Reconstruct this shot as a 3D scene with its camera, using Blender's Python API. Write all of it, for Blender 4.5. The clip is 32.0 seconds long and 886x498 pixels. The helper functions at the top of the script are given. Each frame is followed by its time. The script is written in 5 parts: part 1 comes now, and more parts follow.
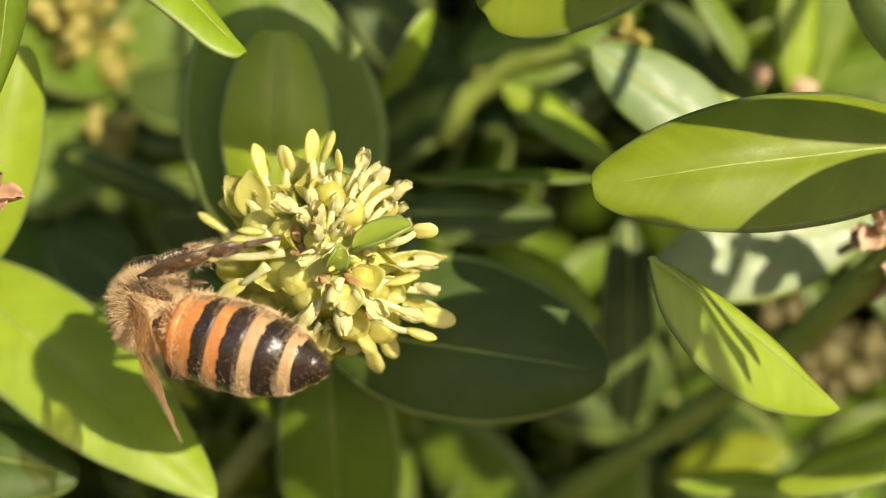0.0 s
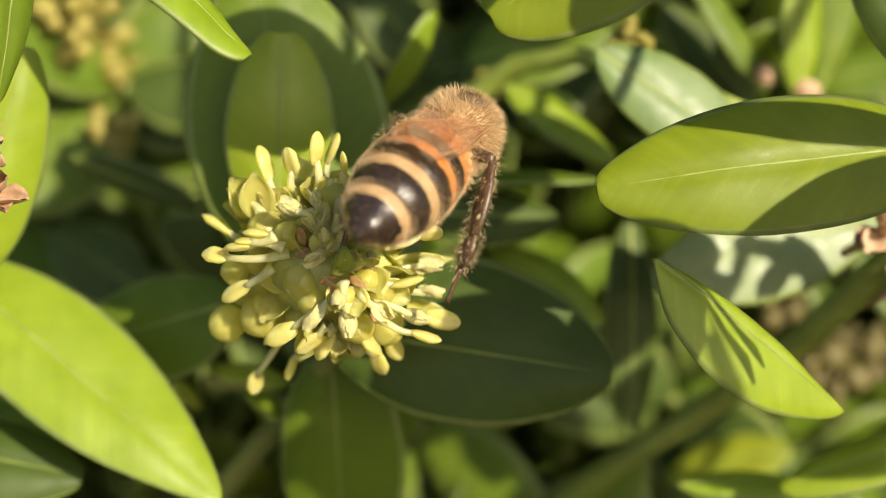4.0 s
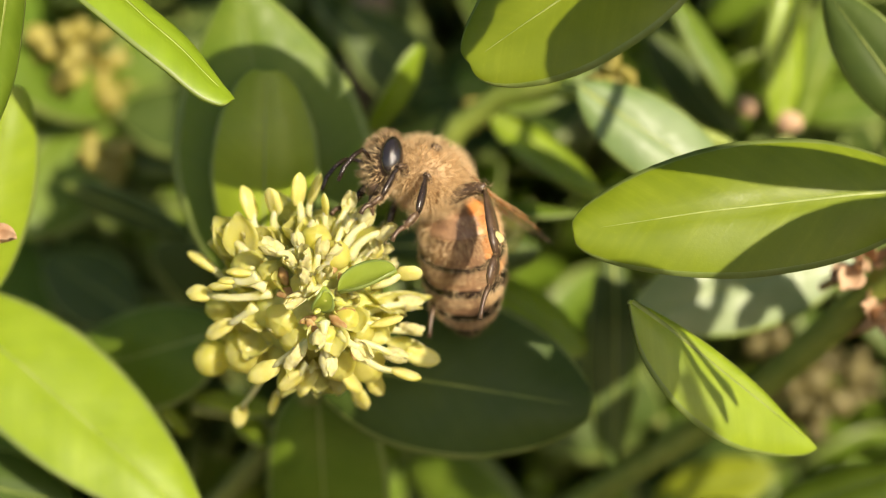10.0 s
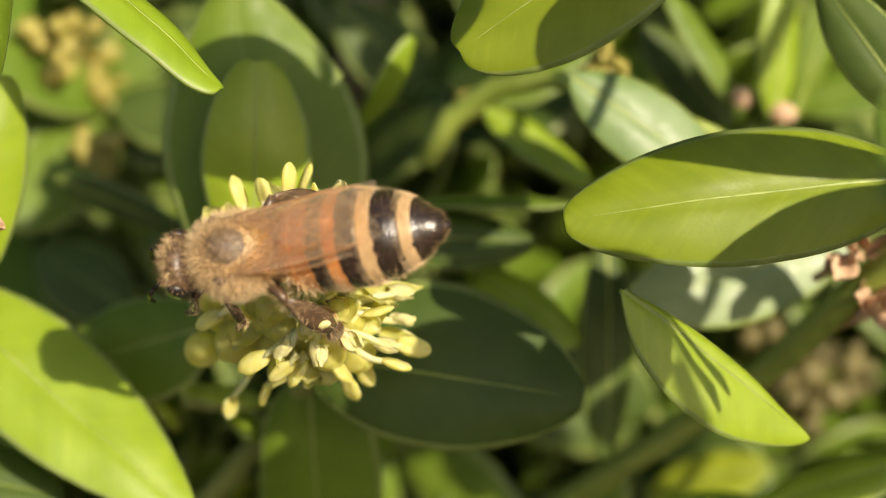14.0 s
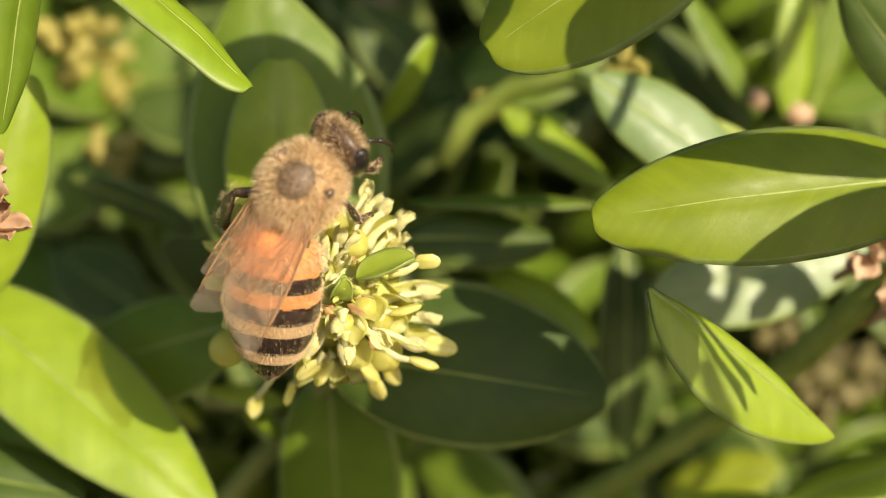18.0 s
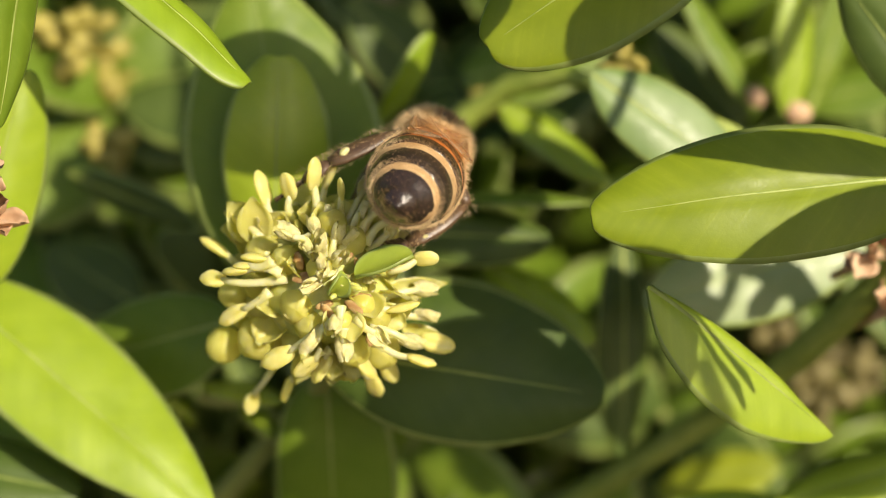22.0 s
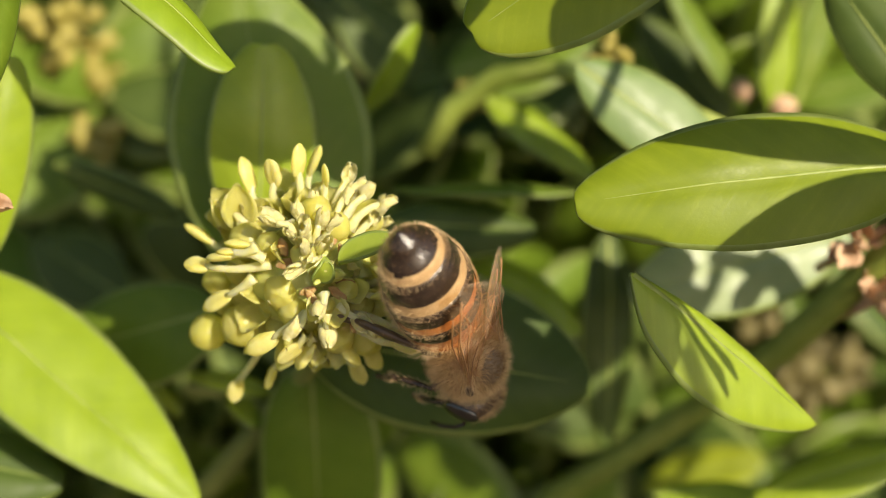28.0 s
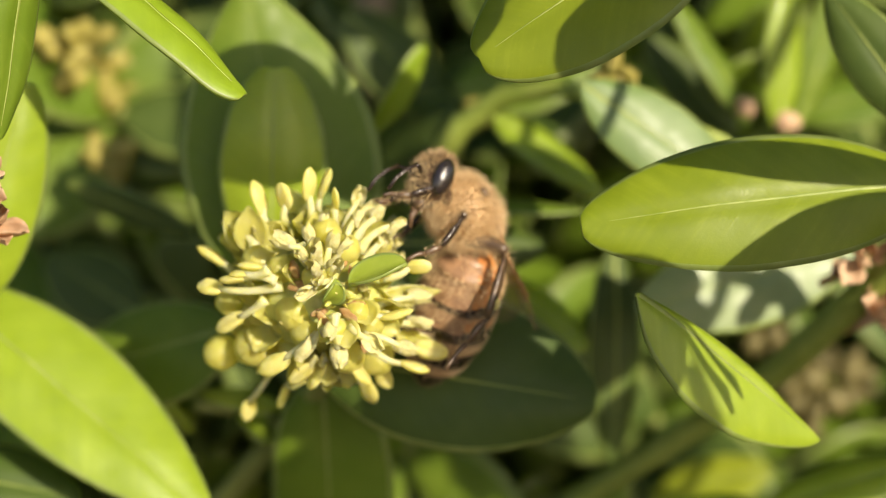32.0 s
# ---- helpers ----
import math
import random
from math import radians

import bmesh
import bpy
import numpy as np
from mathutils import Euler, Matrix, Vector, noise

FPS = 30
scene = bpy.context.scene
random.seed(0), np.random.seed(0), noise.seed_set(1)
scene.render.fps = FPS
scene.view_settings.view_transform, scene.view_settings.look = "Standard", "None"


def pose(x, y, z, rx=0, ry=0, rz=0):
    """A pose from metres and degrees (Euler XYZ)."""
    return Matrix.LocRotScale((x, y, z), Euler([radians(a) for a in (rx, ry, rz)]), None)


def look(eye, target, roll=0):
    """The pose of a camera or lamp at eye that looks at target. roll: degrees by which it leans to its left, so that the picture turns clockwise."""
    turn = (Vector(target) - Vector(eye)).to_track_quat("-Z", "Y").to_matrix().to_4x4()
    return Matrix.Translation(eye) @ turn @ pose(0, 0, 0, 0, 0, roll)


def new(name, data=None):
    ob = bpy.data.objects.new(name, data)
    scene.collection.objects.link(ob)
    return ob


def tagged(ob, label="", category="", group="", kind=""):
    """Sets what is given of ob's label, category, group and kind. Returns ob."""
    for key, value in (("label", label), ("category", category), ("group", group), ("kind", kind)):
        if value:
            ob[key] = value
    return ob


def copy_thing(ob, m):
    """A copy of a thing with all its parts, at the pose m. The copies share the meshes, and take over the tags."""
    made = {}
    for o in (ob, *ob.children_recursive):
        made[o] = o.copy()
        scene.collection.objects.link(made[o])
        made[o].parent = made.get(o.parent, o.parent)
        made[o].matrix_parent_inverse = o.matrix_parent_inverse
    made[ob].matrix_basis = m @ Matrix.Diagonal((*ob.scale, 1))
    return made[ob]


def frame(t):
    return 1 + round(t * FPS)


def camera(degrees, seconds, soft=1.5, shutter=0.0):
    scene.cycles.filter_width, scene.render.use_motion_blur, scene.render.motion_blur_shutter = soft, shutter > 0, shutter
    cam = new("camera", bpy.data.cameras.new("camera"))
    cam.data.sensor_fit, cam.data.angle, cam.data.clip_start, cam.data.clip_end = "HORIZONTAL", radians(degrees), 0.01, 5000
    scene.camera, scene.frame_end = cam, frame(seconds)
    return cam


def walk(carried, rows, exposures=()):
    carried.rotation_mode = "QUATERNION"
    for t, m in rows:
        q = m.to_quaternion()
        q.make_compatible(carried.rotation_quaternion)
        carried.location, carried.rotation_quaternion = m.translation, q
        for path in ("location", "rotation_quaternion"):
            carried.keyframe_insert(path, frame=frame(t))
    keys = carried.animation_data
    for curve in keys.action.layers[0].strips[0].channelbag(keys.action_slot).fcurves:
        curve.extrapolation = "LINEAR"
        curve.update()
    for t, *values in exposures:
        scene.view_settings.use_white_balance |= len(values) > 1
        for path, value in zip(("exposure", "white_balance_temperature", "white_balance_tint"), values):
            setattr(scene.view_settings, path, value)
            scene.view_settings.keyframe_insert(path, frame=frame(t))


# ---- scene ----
# A honeybee working over a boxwood flower in a sunlit hedge. Plan in millimetres:
# x to the right, y up and z towards the lens; BRANCH turns that plan into the world.
MM = 0.001
BRANCH = pose(0, 0, 0.6, 78, 0, 0)


def at(x, y, z, rx=0, ry=0, rz=0):
    """A pose of the plan, in millimetres and degrees, as a pose of the world."""
    return BRANCH @ pose(x * MM, y * MM, z * MM, rx, ry, rz)


cam = camera(30, 32.0, soft=0.5)
cam.data.dof.use_dof = True
cam.data.dof.focus_distance = 0.0868
cam.data.dof.aperture_fstop = 22
walk(cam, [
    (0, at(-0.16, -1.65, 90.37, 0.247, 0.052, -0.267)),
    (0.5, at(-0.10, -0.95, 90.78, 0.445, 0.118, -0.347)),
    (1, at(0.05, -0.92, 90.71, 0.473, 0.098, -0.384)),
    (1.5, at(-0.31, -0.31, 91.53, 0.484, 0.189, -0.508)),
    (2, at(-0.93, 0.14, 92.25, 0.628, 0.153, -0.431)),
    (2.5, at(-0.23, -0.24, 92.13, 0.596, 0.262, -0.446)),
    (3, at(-0.35, -1.50, 91.05, 0.515, 0.055, -0.256)),
    (3.5, at(-0.81, -1.74, 90.31, 0.348, -0.115, -0.244)),
    (5.5, at(1.17, 1.06, 90.93, -0.347, 0.583, -0.110)),
    (6, at(0.86, 1.10, 91.06, -0.344, 0.554, -0.117)),
    (6.5, at(0.17, 1.36, 91.54, -0.282, 0.528, -0.106)),
    (7, at(1.20, 0.58, 90.98, -0.151, 0.614, -0.057)),
    (7.5, at(1.33, -0.63, 90.05, -0.075, 0.516, -0.102)),
    (8, at(1.13, -0.71, 90.15, -0.139, 0.404, -0.115)),
    (8.5, at(1.90, -0.34, 90.55, -0.076, 0.550, -0.029)),
    (9, at(1.01, 0.13, 90.47, -0.283, 0.297, 0.016)),
    (9.5, at(0.25, 0.66, 90.92, -0.256, 0.167, 0.077)),
    (10, at(1.24, 1.68, 91.99, -0.429, 0.393, -0.016)),
    (10.5, at(0.97, 1.06, 91.63, -0.205, 0.325, 0.085)),
    (11, at(0.79, 0.46, 91.02, -0.184, 0.218, 0.115)),
    (11.5, at(0.60, 0.78, 91.40, -0.326, 0.152, 0.191)),
    (12, at(1.62, -0.40, 90.71, -0.070, 0.280, 0.161)),
    (12.5, at(1.21, 0.12, 90.91, -0.176, 0.173, 0.200)),
    (13, at(1.80, 1.18, 91.68, -0.328, 0.370, 0.126)),
    (13.5, at(2.68, 0.92, 91.44, -0.454, 0.347, -0.062)),
    (14, at(1.78, 0.93, 91.55, -0.314, 0.419, -0.112)),
    (14.5, at(1.59, 1.65, 92.08, -0.429, 0.564, -0.023)),
    (15, at(1.06, 1.35, 91.93, -0.467, 0.345, -0.218)),
    (15.5, at(0.63, -0.13, 90.55, -0.164, 0.200, -0.034)),
    (17.5, at(-0.47, 0.31, 91.27, -0.305, -0.149, -0.189)),
    (18, at(-0.76, 0.54, 91.68, -0.103, -0.263, -0.104)),
    (18.5, at(-0.93, 0.40, 91.42, -0.229, -0.392, -0.093)),
    (19, at(-1.94, 0.86, 91.77, -0.193, -0.472, -0.195)),
    (19.5, at(-0.41, 0.47, 91.08, -0.305, -0.357, -0.147)),
    (20, at(-0.51, -0.12, 90.37, -0.446, -0.493, -0.196)),
    (20.5, at(-0.96, -0.01, 90.78, -0.486, -0.436, -0.061)),
    (21, at(-0.57, 0.32, 91.03, -0.438, -0.526, -0.042)),
    (21.5, at(-0.53, 0.27, 91.02, -0.323, -0.549, 0.083)),
    (22, at(-0.99, 0.50, 91.42, -0.182, -0.470, 0.131)),
    (22.5, at(-0.81, 0.87, 91.98, -0.064, -0.362, 0.131)),
    (23, at(-0.88, 0.64, 91.88, -0.059, -0.384, 0.121)),
    (23.5, at(-1.19, 0.70, 92.15, -0.048, -0.383, 0.139)),
    (24, at(-0.88, 0.47, 92.04, 0.009, -0.333, 0.048)),
    (24.5, at(-0.63, -0.02, 91.21, -0.316, -0.517, 0.115)),
    (25, at(-1.06, -0.14, 91.39, -0.313, -0.663, 0.226)),
    (25.5, at(-0.91, 0.14, 92.01, -0.141, -0.747, 0.143)),
    (27.5, at(-0.15, -0.47, 91.94, 0.398, -0.689, 0.346)),
    (28, at(-0.54, -0.80, 91.50, 0.195, -0.739, 0.324)),
    (28.5, at(-1.20, -0.90, 91.53, 0.060, -0.771, 0.219)),
    (29, at(-0.50, -0.67, 92.11, 0.105, -0.642, 0.188)),
    (29.5, at(-0.08, -0.61, 91.90, 0.043, -0.642, 0.113)),
    (30, at(-0.41, -0.40, 92.61, 0.144, -0.575, 0.120)),
    (30.5, at(-0.46, 0.35, 93.23, 0.090, -0.413, 0.100)),
    (31, at(-0.25, 0.09, 92.54, 0.157, -0.429, 0.147)),
    (31.5, at(-1.22, 0.25, 93.11, 0.247, -0.460, 0.173)),
    (32, at(-0.50, 0.46, 93.03, 0.133, -0.400, 0.004)),
], exposures=[(0, 0.75, 7050, 12), (32, 0.75, 7050, 12)])

# ---- light ----
PLAN_SUN = Vector((0.504, 0.293, 0.813)).normalized()
TO_SUN = BRANCH.to_3x3() @ PLAN_SUN
world = bpy.data.worlds.new("sky")
scene.world = world
world.use_nodes = True
sky = world.node_tree.nodes.new("ShaderNodeTexSky")
sky.sky_type = "NISHITA"
sky.sun_disc = False
sky.sun_elevation = math.asin(TO_SUN.z)
sky.sun_rotation = math.atan2(TO_SUN.x, TO_SUN.y)
world.node_tree.links.new(sky.outputs[0], world.node_tree.nodes["Background"].inputs[0])
world.node_tree.nodes["Background"].inputs[1].default_value = 0.108
sun = new("sun", bpy.data.lights.new("sun", "SUN"))
sun.data.energy = 4.7
sun.data.angle = radians(0.55)
sun.data.color = (1.0, 0.92, 0.77)
sun.matrix_world = look(TO_SUN * 3 + Vector((0, 0, 0.6)), (0, 0, 0.6))


# ---- materials ----
class Nodes:
    """A small node-tree writer."""

    def __init__(self, name):
        self.mat = bpy.data.materials.new(name)
        self.mat.use_nodes = True
        self.tree = self.mat.node_tree
        self.tree.nodes.clear()
        self.out = self.add("ShaderNodeOutputMaterial")

    def add(self, kind, **values):
        node = self.tree.nodes.new(kind)
        for key, value in values.items():
            node.inputs[key.replace("_", " ")].default_value = value
        return node

    def link(self, a, b):
        self.tree.links.new(a, b)

    def noise(self, scale, detail=3.0, rough=0.55):
        if not hasattr(self, "coord"):
            self.coord = self.add("ShaderNodeTexCoord").outputs["Object"]
        node = self.add("ShaderNodeTexNoise", Scale=scale, Detail=detail, Roughness=rough)
        self.link(self.coord, node.inputs["Vector"])
        return node.outputs["Fac"]

    def ramp(self, fac, stops):
        node = self.add("ShaderNodeValToRGB")
        el = node.color_ramp.elements
        while len(el) < len(stops):
            el.new(0.5)
        for e, (p, c) in zip(el, stops):
            e.position, e.color = p, (*c, 1)
        self.link(fac, node.inputs[0])
        return node.outputs[0]

    def mix(self, fac, a, b, mode="MIX"):
        node = self.add("ShaderNodeMix")
        node.data_type, node.blend_type = "RGBA", mode
        for socket, value in ((node.inputs[0], fac), (node.inputs[6], a), (node.inputs[7], b)):
            if isinstance(value, (int, float)):
                socket.default_value = value
            elif isinstance(value, tuple):
                socket.default_value = (*value, 1)
            else:
                self.link(value, socket)
        return node.outputs[2]

    def bump(self, fac, strength, distance):
        node = self.add("ShaderNodeBump", Strength=strength, Distance=distance)
        self.link(fac, node.inputs["Height"])
        return node.outputs["Normal"]

    def random(self):
        return self.add("ShaderNodeObjectInfo").outputs["Random"]


def leaf_material(name, dark, light, glow, rough=0.33, translucent=0.3, gloss=0.5):
    """Waxy leaf: mottled green, fine pores, light passing through the blade."""
    n = Nodes(name)
    big = n.noise(420, 4)
    fine = n.noise(5200, 2)
    colour = n.ramp(big, [(0.3, dark), (0.72, light)])
    tint = n.ramp(n.random(), [(0.0, (0.86, 0.92, 0.8)), (1.0, (1.12, 1.06, 1.1))])
    colour = n.mix(1.0, colour, tint, "MULTIPLY")
    speck = n.ramp(n.noise(4200, 2), [(0.62, (1, 1, 1)), (0.75, (1.12, 1.1, 1.08))])
    colour = n.mix(1.0, colour, speck, "MULTIPLY")
    axis = n.add("ShaderNodeSeparateXYZ")
    n.link(n.coord, axis.inputs[0])
    side = n.add("ShaderNodeMath")
    side.operation = "ABSOLUTE"
    n.link(axis.outputs[1], side.inputs[0])
    lean = n.add("ShaderNodeMath")
    lean.operation = "MULTIPLY_ADD"
    lean.inputs[1].default_value = -0.95
    n.link(side.outputs[0], lean.inputs[0])
    n.link(axis.outputs[0], lean.inputs[2])
    flat = n.add("ShaderNodeMath")
    flat.operation = "MULTIPLY"
    flat.inputs[1].default_value = 0.16
    n.link(axis.outputs[1], flat.inputs[0])
    along = n.add("ShaderNodeCombineXYZ")
    n.link(lean.outputs[0], along.inputs[0])
    n.link(flat.outputs[0], along.inputs[1])
    vein = n.add("ShaderNodeTexNoise", Scale=1500.0, Detail=3.0, Roughness=0.6)
    n.link(along.outputs[0], vein.inputs["Vector"])
    vein = vein.outputs["Fac"]
    # side veins, with the pale sheen along them painted into the colour
    colour = n.mix(1.0, colour, n.ramp(vein, [(0.36, (0.93, 0.95, 0.93)), (0.55, (1, 1, 1)), (0.74, (1.16, 1.13, 1.3))]), "MULTIPLY")
    wet = n.add("ShaderNodeBsdfPrincipled", Roughness=rough)
    wet.inputs["Specular IOR Level"].default_value = gloss
    n.link(colour, wet.inputs["Base Color"])
    n.link(n.ramp(n.noise(900, 3), [(0.3, (rough - 0.08,) * 3), (0.7, (rough + 0.12,) * 3)]), wet.inputs["Roughness"])
    n.link(n.bump(n.mix(0.45, n.mix(0.35, fine, big), vein), 0.22, 0.0001), wet.inputs["Normal"])
    thru = n.add("ShaderNodeBsdfTranslucent")
    n.link(n.mix(1.0, tint, glow, "MULTIPLY"), thru.inputs["Color"])
    both = n.add("ShaderNodeMixShader", Fac=translucent)
    n.link(wet.outputs[0], both.inputs[1])
    n.link(thru.outputs[0], both.inputs[2])
    n.link(both.outputs[0], n.out.inputs[0])
    return n.mat


def skin_material(name, a, b, scale=1500, rough=0.5, translucent=0.0, glow=(0, 0, 0), bump=0.3, gloss=0.5, coat=0.0, soft=0.0):
    """A mottled surface of two colours, with a little light through it where it is thin."""
    n = Nodes(name)
    colour = n.ramp(n.noise(scale, 4), [(0.34, a), (0.68, b)])
    tint = n.ramp(n.random(), [(0.0, (0.88, 0.88, 0.86)), (1.0, (1.1, 1.1, 1.08))])
    colour = n.mix(1.0, colour, tint, "MULTIPLY")
    wet = n.add("ShaderNodeBsdfPrincipled", Roughness=rough)
    wet.inputs["Specular IOR Level"].default_value = gloss
    wet.inputs["Coat Weight"].default_value = coat
    if soft:
        wet.inputs["Subsurface Weight"].default_value = soft
        wet.inputs["Subsurface Radius"].default_value = (1.0, 0.85, 0.3)
        wet.inputs["Subsurface Scale"].default_value = 0.0011
    n.link(colour, wet.inputs["Base Color"])
    n.link(n.bump(n.noise(scale * 3, 2), bump, 0.0001), wet.inputs["Normal"])
    if not translucent:
        n.link(wet.outputs[0], n.out.inputs[0])
        return n.mat
    thru = n.add("ShaderNodeBsdfTranslucent", Color=(*glow, 1))
    both = n.add("ShaderNodeMixShader", Fac=translucent)
    n.link(wet.outputs[0], both.inputs[1])
    n.link(thru.outputs[0], both.inputs[2])
    n.link(both.outputs[0], n.out.inputs[0])
    return n.mat


def wing_material():
    """Clear amber membrane with a faint sheen."""
    n = Nodes("wing_membrane")
    clear = n.add("ShaderNodeBsdfTransparent", Color=(0.94, 0.83, 0.67, 1))
    sheen = n.add("ShaderNodeBsdfPrincipled", Roughness=0.12)
    sheen.inputs["Base Color"].default_value = (0.85, 0.68, 0.5, 1)
    n.link(n.bump(n.noise(1300, 3), 0.5, 0.0002), sheen.inputs["Normal"])
    thru = n.add("ShaderNodeBsdfTranslucent", Color=(0.85, 0.62, 0.38, 1))
    film = n.add("ShaderNodeMixShader", Fac=0.5)
    n.link(sheen.outputs[0], film.inputs[1])
    n.link(thru.outputs[0], film.inputs[2])
    both = n.add("ShaderNodeMixShader", Fac=0.2)
    n.link(clear.outputs[0], both.inputs[1])
    n.link(film.outputs[0], both.inputs[2])
    n.link(both.outputs[0], n.out.inputs[0])
    return n.mat


YOUNG = leaf_material("young_leaf", (0.215, 0.3, 0.016), (0.275, 0.37, 0.028), (0.45, 0.54, 0.02), 0.38, 0.34, 0.5)
OLIVE = leaf_material("olive_leaf", (0.19, 0.235, 0.013), (0.24, 0.29, 0.02), (0.4, 0.44, 0.016), 0.42, 0.3, 0.32)
GREEN = leaf_material("green_leaf", (0.095, 0.16, 0.012), (0.13, 0.195, 0.018), (0.22, 0.34, 0.016), 0.46, 0.28, 0.28)
# leaves in the hedge's shade: part of that shade is in this darker green
SHADED = leaf_material("shaded_leaf", (0.05, 0.082, 0.014), (0.07, 0.105, 0.019), (0.1, 0.17, 0.014), 0.5, 0.22, 0.25)
GLOSSY = leaf_material("glossy_leaf", (0.13, 0.2, 0.05), (0.17, 0.24, 0.07), (0.2, 0.3, 0.05), 0.46, 0.18, 0.8)
EDGE = skin_material("leaf_margin", (0.2, 0.27, 0.06), (0.28, 0.34, 0.1), 900, 0.42, 0.4, (0.36, 0.44, 0.06))
RIB = skin_material("leaf_rib", (0.19, 0.25, 0.04), (0.31, 0.36, 0.09), 900, 0.5, 0.25, (0.34, 0.42, 0.06))
GREENTWIG = skin_material("sunlit_twig", (0.17, 0.22, 0.03), (0.24, 0.29, 0.055), 500, 0.55)
TWIG = skin_material("green_twig", (0.17, 0.2, 0.045), (0.25, 0.28, 0.075), 700, 0.6)
BARK = skin_material("brown_bark", (0.13, 0.095, 0.05), (0.24, 0.18, 0.1), 500, 0.8, bump=0.8)
ANTHER = skin_material("anther", (0.62, 0.57, 0.15), (0.76, 0.71, 0.31), 1400, 0.33, 0.42, (0.9, 0.84, 0.28), soft=0.5)
PALE = skin_material("filament", (0.68, 0.66, 0.32), (0.78, 0.76, 0.46), 1300, 0.35, 0.45, (0.88, 0.85, 0.38), soft=0.5)
TEPAL = skin_material("tepal", (0.54, 0.51, 0.11), (0.65, 0.62, 0.21), 900, 0.36, 0.5, (0.84, 0.8, 0.22), soft=0.5)
POLLEN = skin_material("pollen_anther", (0.68, 0.63, 0.22), (0.8, 0.75, 0.38), 4000, 0.8, 0.3, (0.88, 0.8, 0.28), bump=0.9, soft=0.4)
# dimmed copy of the tepal yellow, shade of the far clusters included in it
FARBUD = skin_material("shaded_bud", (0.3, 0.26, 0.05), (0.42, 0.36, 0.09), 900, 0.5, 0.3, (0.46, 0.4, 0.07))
SPENT = skin_material("spent_bud", (0.1, 0.085, 0.025), (0.17, 0.14, 0.045), 900, 0.6, 0.2, (0.25, 0.2, 0.05))
OVARY = skin_material("ovary", (0.42, 0.44, 0.1), (0.55, 0.55, 0.18), 1500, 0.35, 0.25, (0.66, 0.68, 0.16), soft=0.6)
SCALE = skin_material("rusty_scale", (0.34, 0.15, 0.05), (0.56, 0.4, 0.16), 2600, 0.7, 0.3, (0.6, 0.36, 0.1), soft=0.3)
DRY = skin_material("dry_petal", (0.5, 0.3, 0.17), (0.68, 0.48, 0.32), 1200, 0.8, 0.25, (0.6, 0.4, 0.2))
AMBER = skin_material("amber_cuticle", (0.42, 0.155, 0.042), (0.54, 0.23, 0.07), 900, 0.42, gloss=0.5)
BLACK = skin_material("black_cuticle", (0.018, 0.011, 0.008), (0.03, 0.018, 0.012), 2600, 0.22, bump=0.35, gloss=0.5)
BROWN = skin_material("brown_cuticle", (0.05, 0.028, 0.016), (0.1, 0.058, 0.03), 2000, 0.38)
SHIELD = skin_material("bare_thorax", (0.1, 0.068, 0.042), (0.2, 0.14, 0.088), 2600, 0.5, bump=0.7)
TANSKIN = skin_material("tan_cuticle", (0.35, 0.22, 0.1), (0.46, 0.31, 0.16), 1800, 0.6)
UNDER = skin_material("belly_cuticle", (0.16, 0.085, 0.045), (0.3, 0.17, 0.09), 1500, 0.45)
EYE = skin_material("compound_eye", (0.012, 0.009, 0.008), (0.02, 0.014, 0.012), 6000, 0.16, bump=0.2, coat=0.5)
FUR = skin_material("tan_fur", (0.58, 0.41, 0.22), (0.74, 0.56, 0.34), 900, 0.6, 0.25, (0.8, 0.6, 0.34))
DARKFUR = skin_material("brown_fur", (0.16, 0.09, 0.04), (0.3, 0.18, 0.08), 900, 0.65)
WING = wing_material()
VEIN = skin_material("wing_vein", (0.28, 0.14, 0.06), (0.4, 0.22, 0.1), 1500, 0.5)
SOIL = skin_material("soil", (0.06, 0.042, 0.028), (0.14, 0.1, 0.065), 40, 0.95, bump=1.0)


# ---- mesh helpers ----
def finish(name, bm, materials, smooth=True):
    """Turns a bmesh in millimetres into mesh data in metres."""
    mesh = bpy.data.meshes.new(name)
    bm.normal_update()
    bm.to_mesh(mesh)
    bm.free()
    mesh.transform(Matrix.Scale(MM, 4))
    for material in materials if isinstance(materials, (list, tuple)) else [materials]:
        mesh.materials.append(material)
    if smooth:
        mesh.polygons.foreach_set("use_smooth", [True] * len(mesh.polygons))
    return mesh


def mm_pose(m):
    m = m.copy()
    m.translation = m.translation * MM
    return m


def part(name, bm, material, parent, label="", m=None, kind=""):
    """Links a bmesh (or ready mesh data) as one mesh object under a thing or a part."""
    data = finish(name, bm, material) if isinstance(bm, bmesh.types.BMesh) else bm
    ob = new(name, data)
    ob.parent = parent
    if m is not None:
        ob.matrix_local = mm_pose(m)
    return tagged(ob, label=label, kind=kind)


def thing(name, label, category, group="", kind="", m=None):
    ob = new(name)
    ob.empty_display_size = 0.002
    ob.matrix_world = BRANCH @ mm_pose(m if m is not None else Matrix())
    return tagged(ob, label, category, group, kind)


def axes(origin, x, z):
    """A frame at origin whose x axis points along x and whose z axis leans towards z."""
    x = Vector(x).normalized()
    z = Vector(z)
    z = (z - x * z.dot(x)).normalized()
    y = z.cross(x)
    m = Matrix((x, y, z)).transposed().to_4x4()
    m.translation = Vector(origin)
    return m


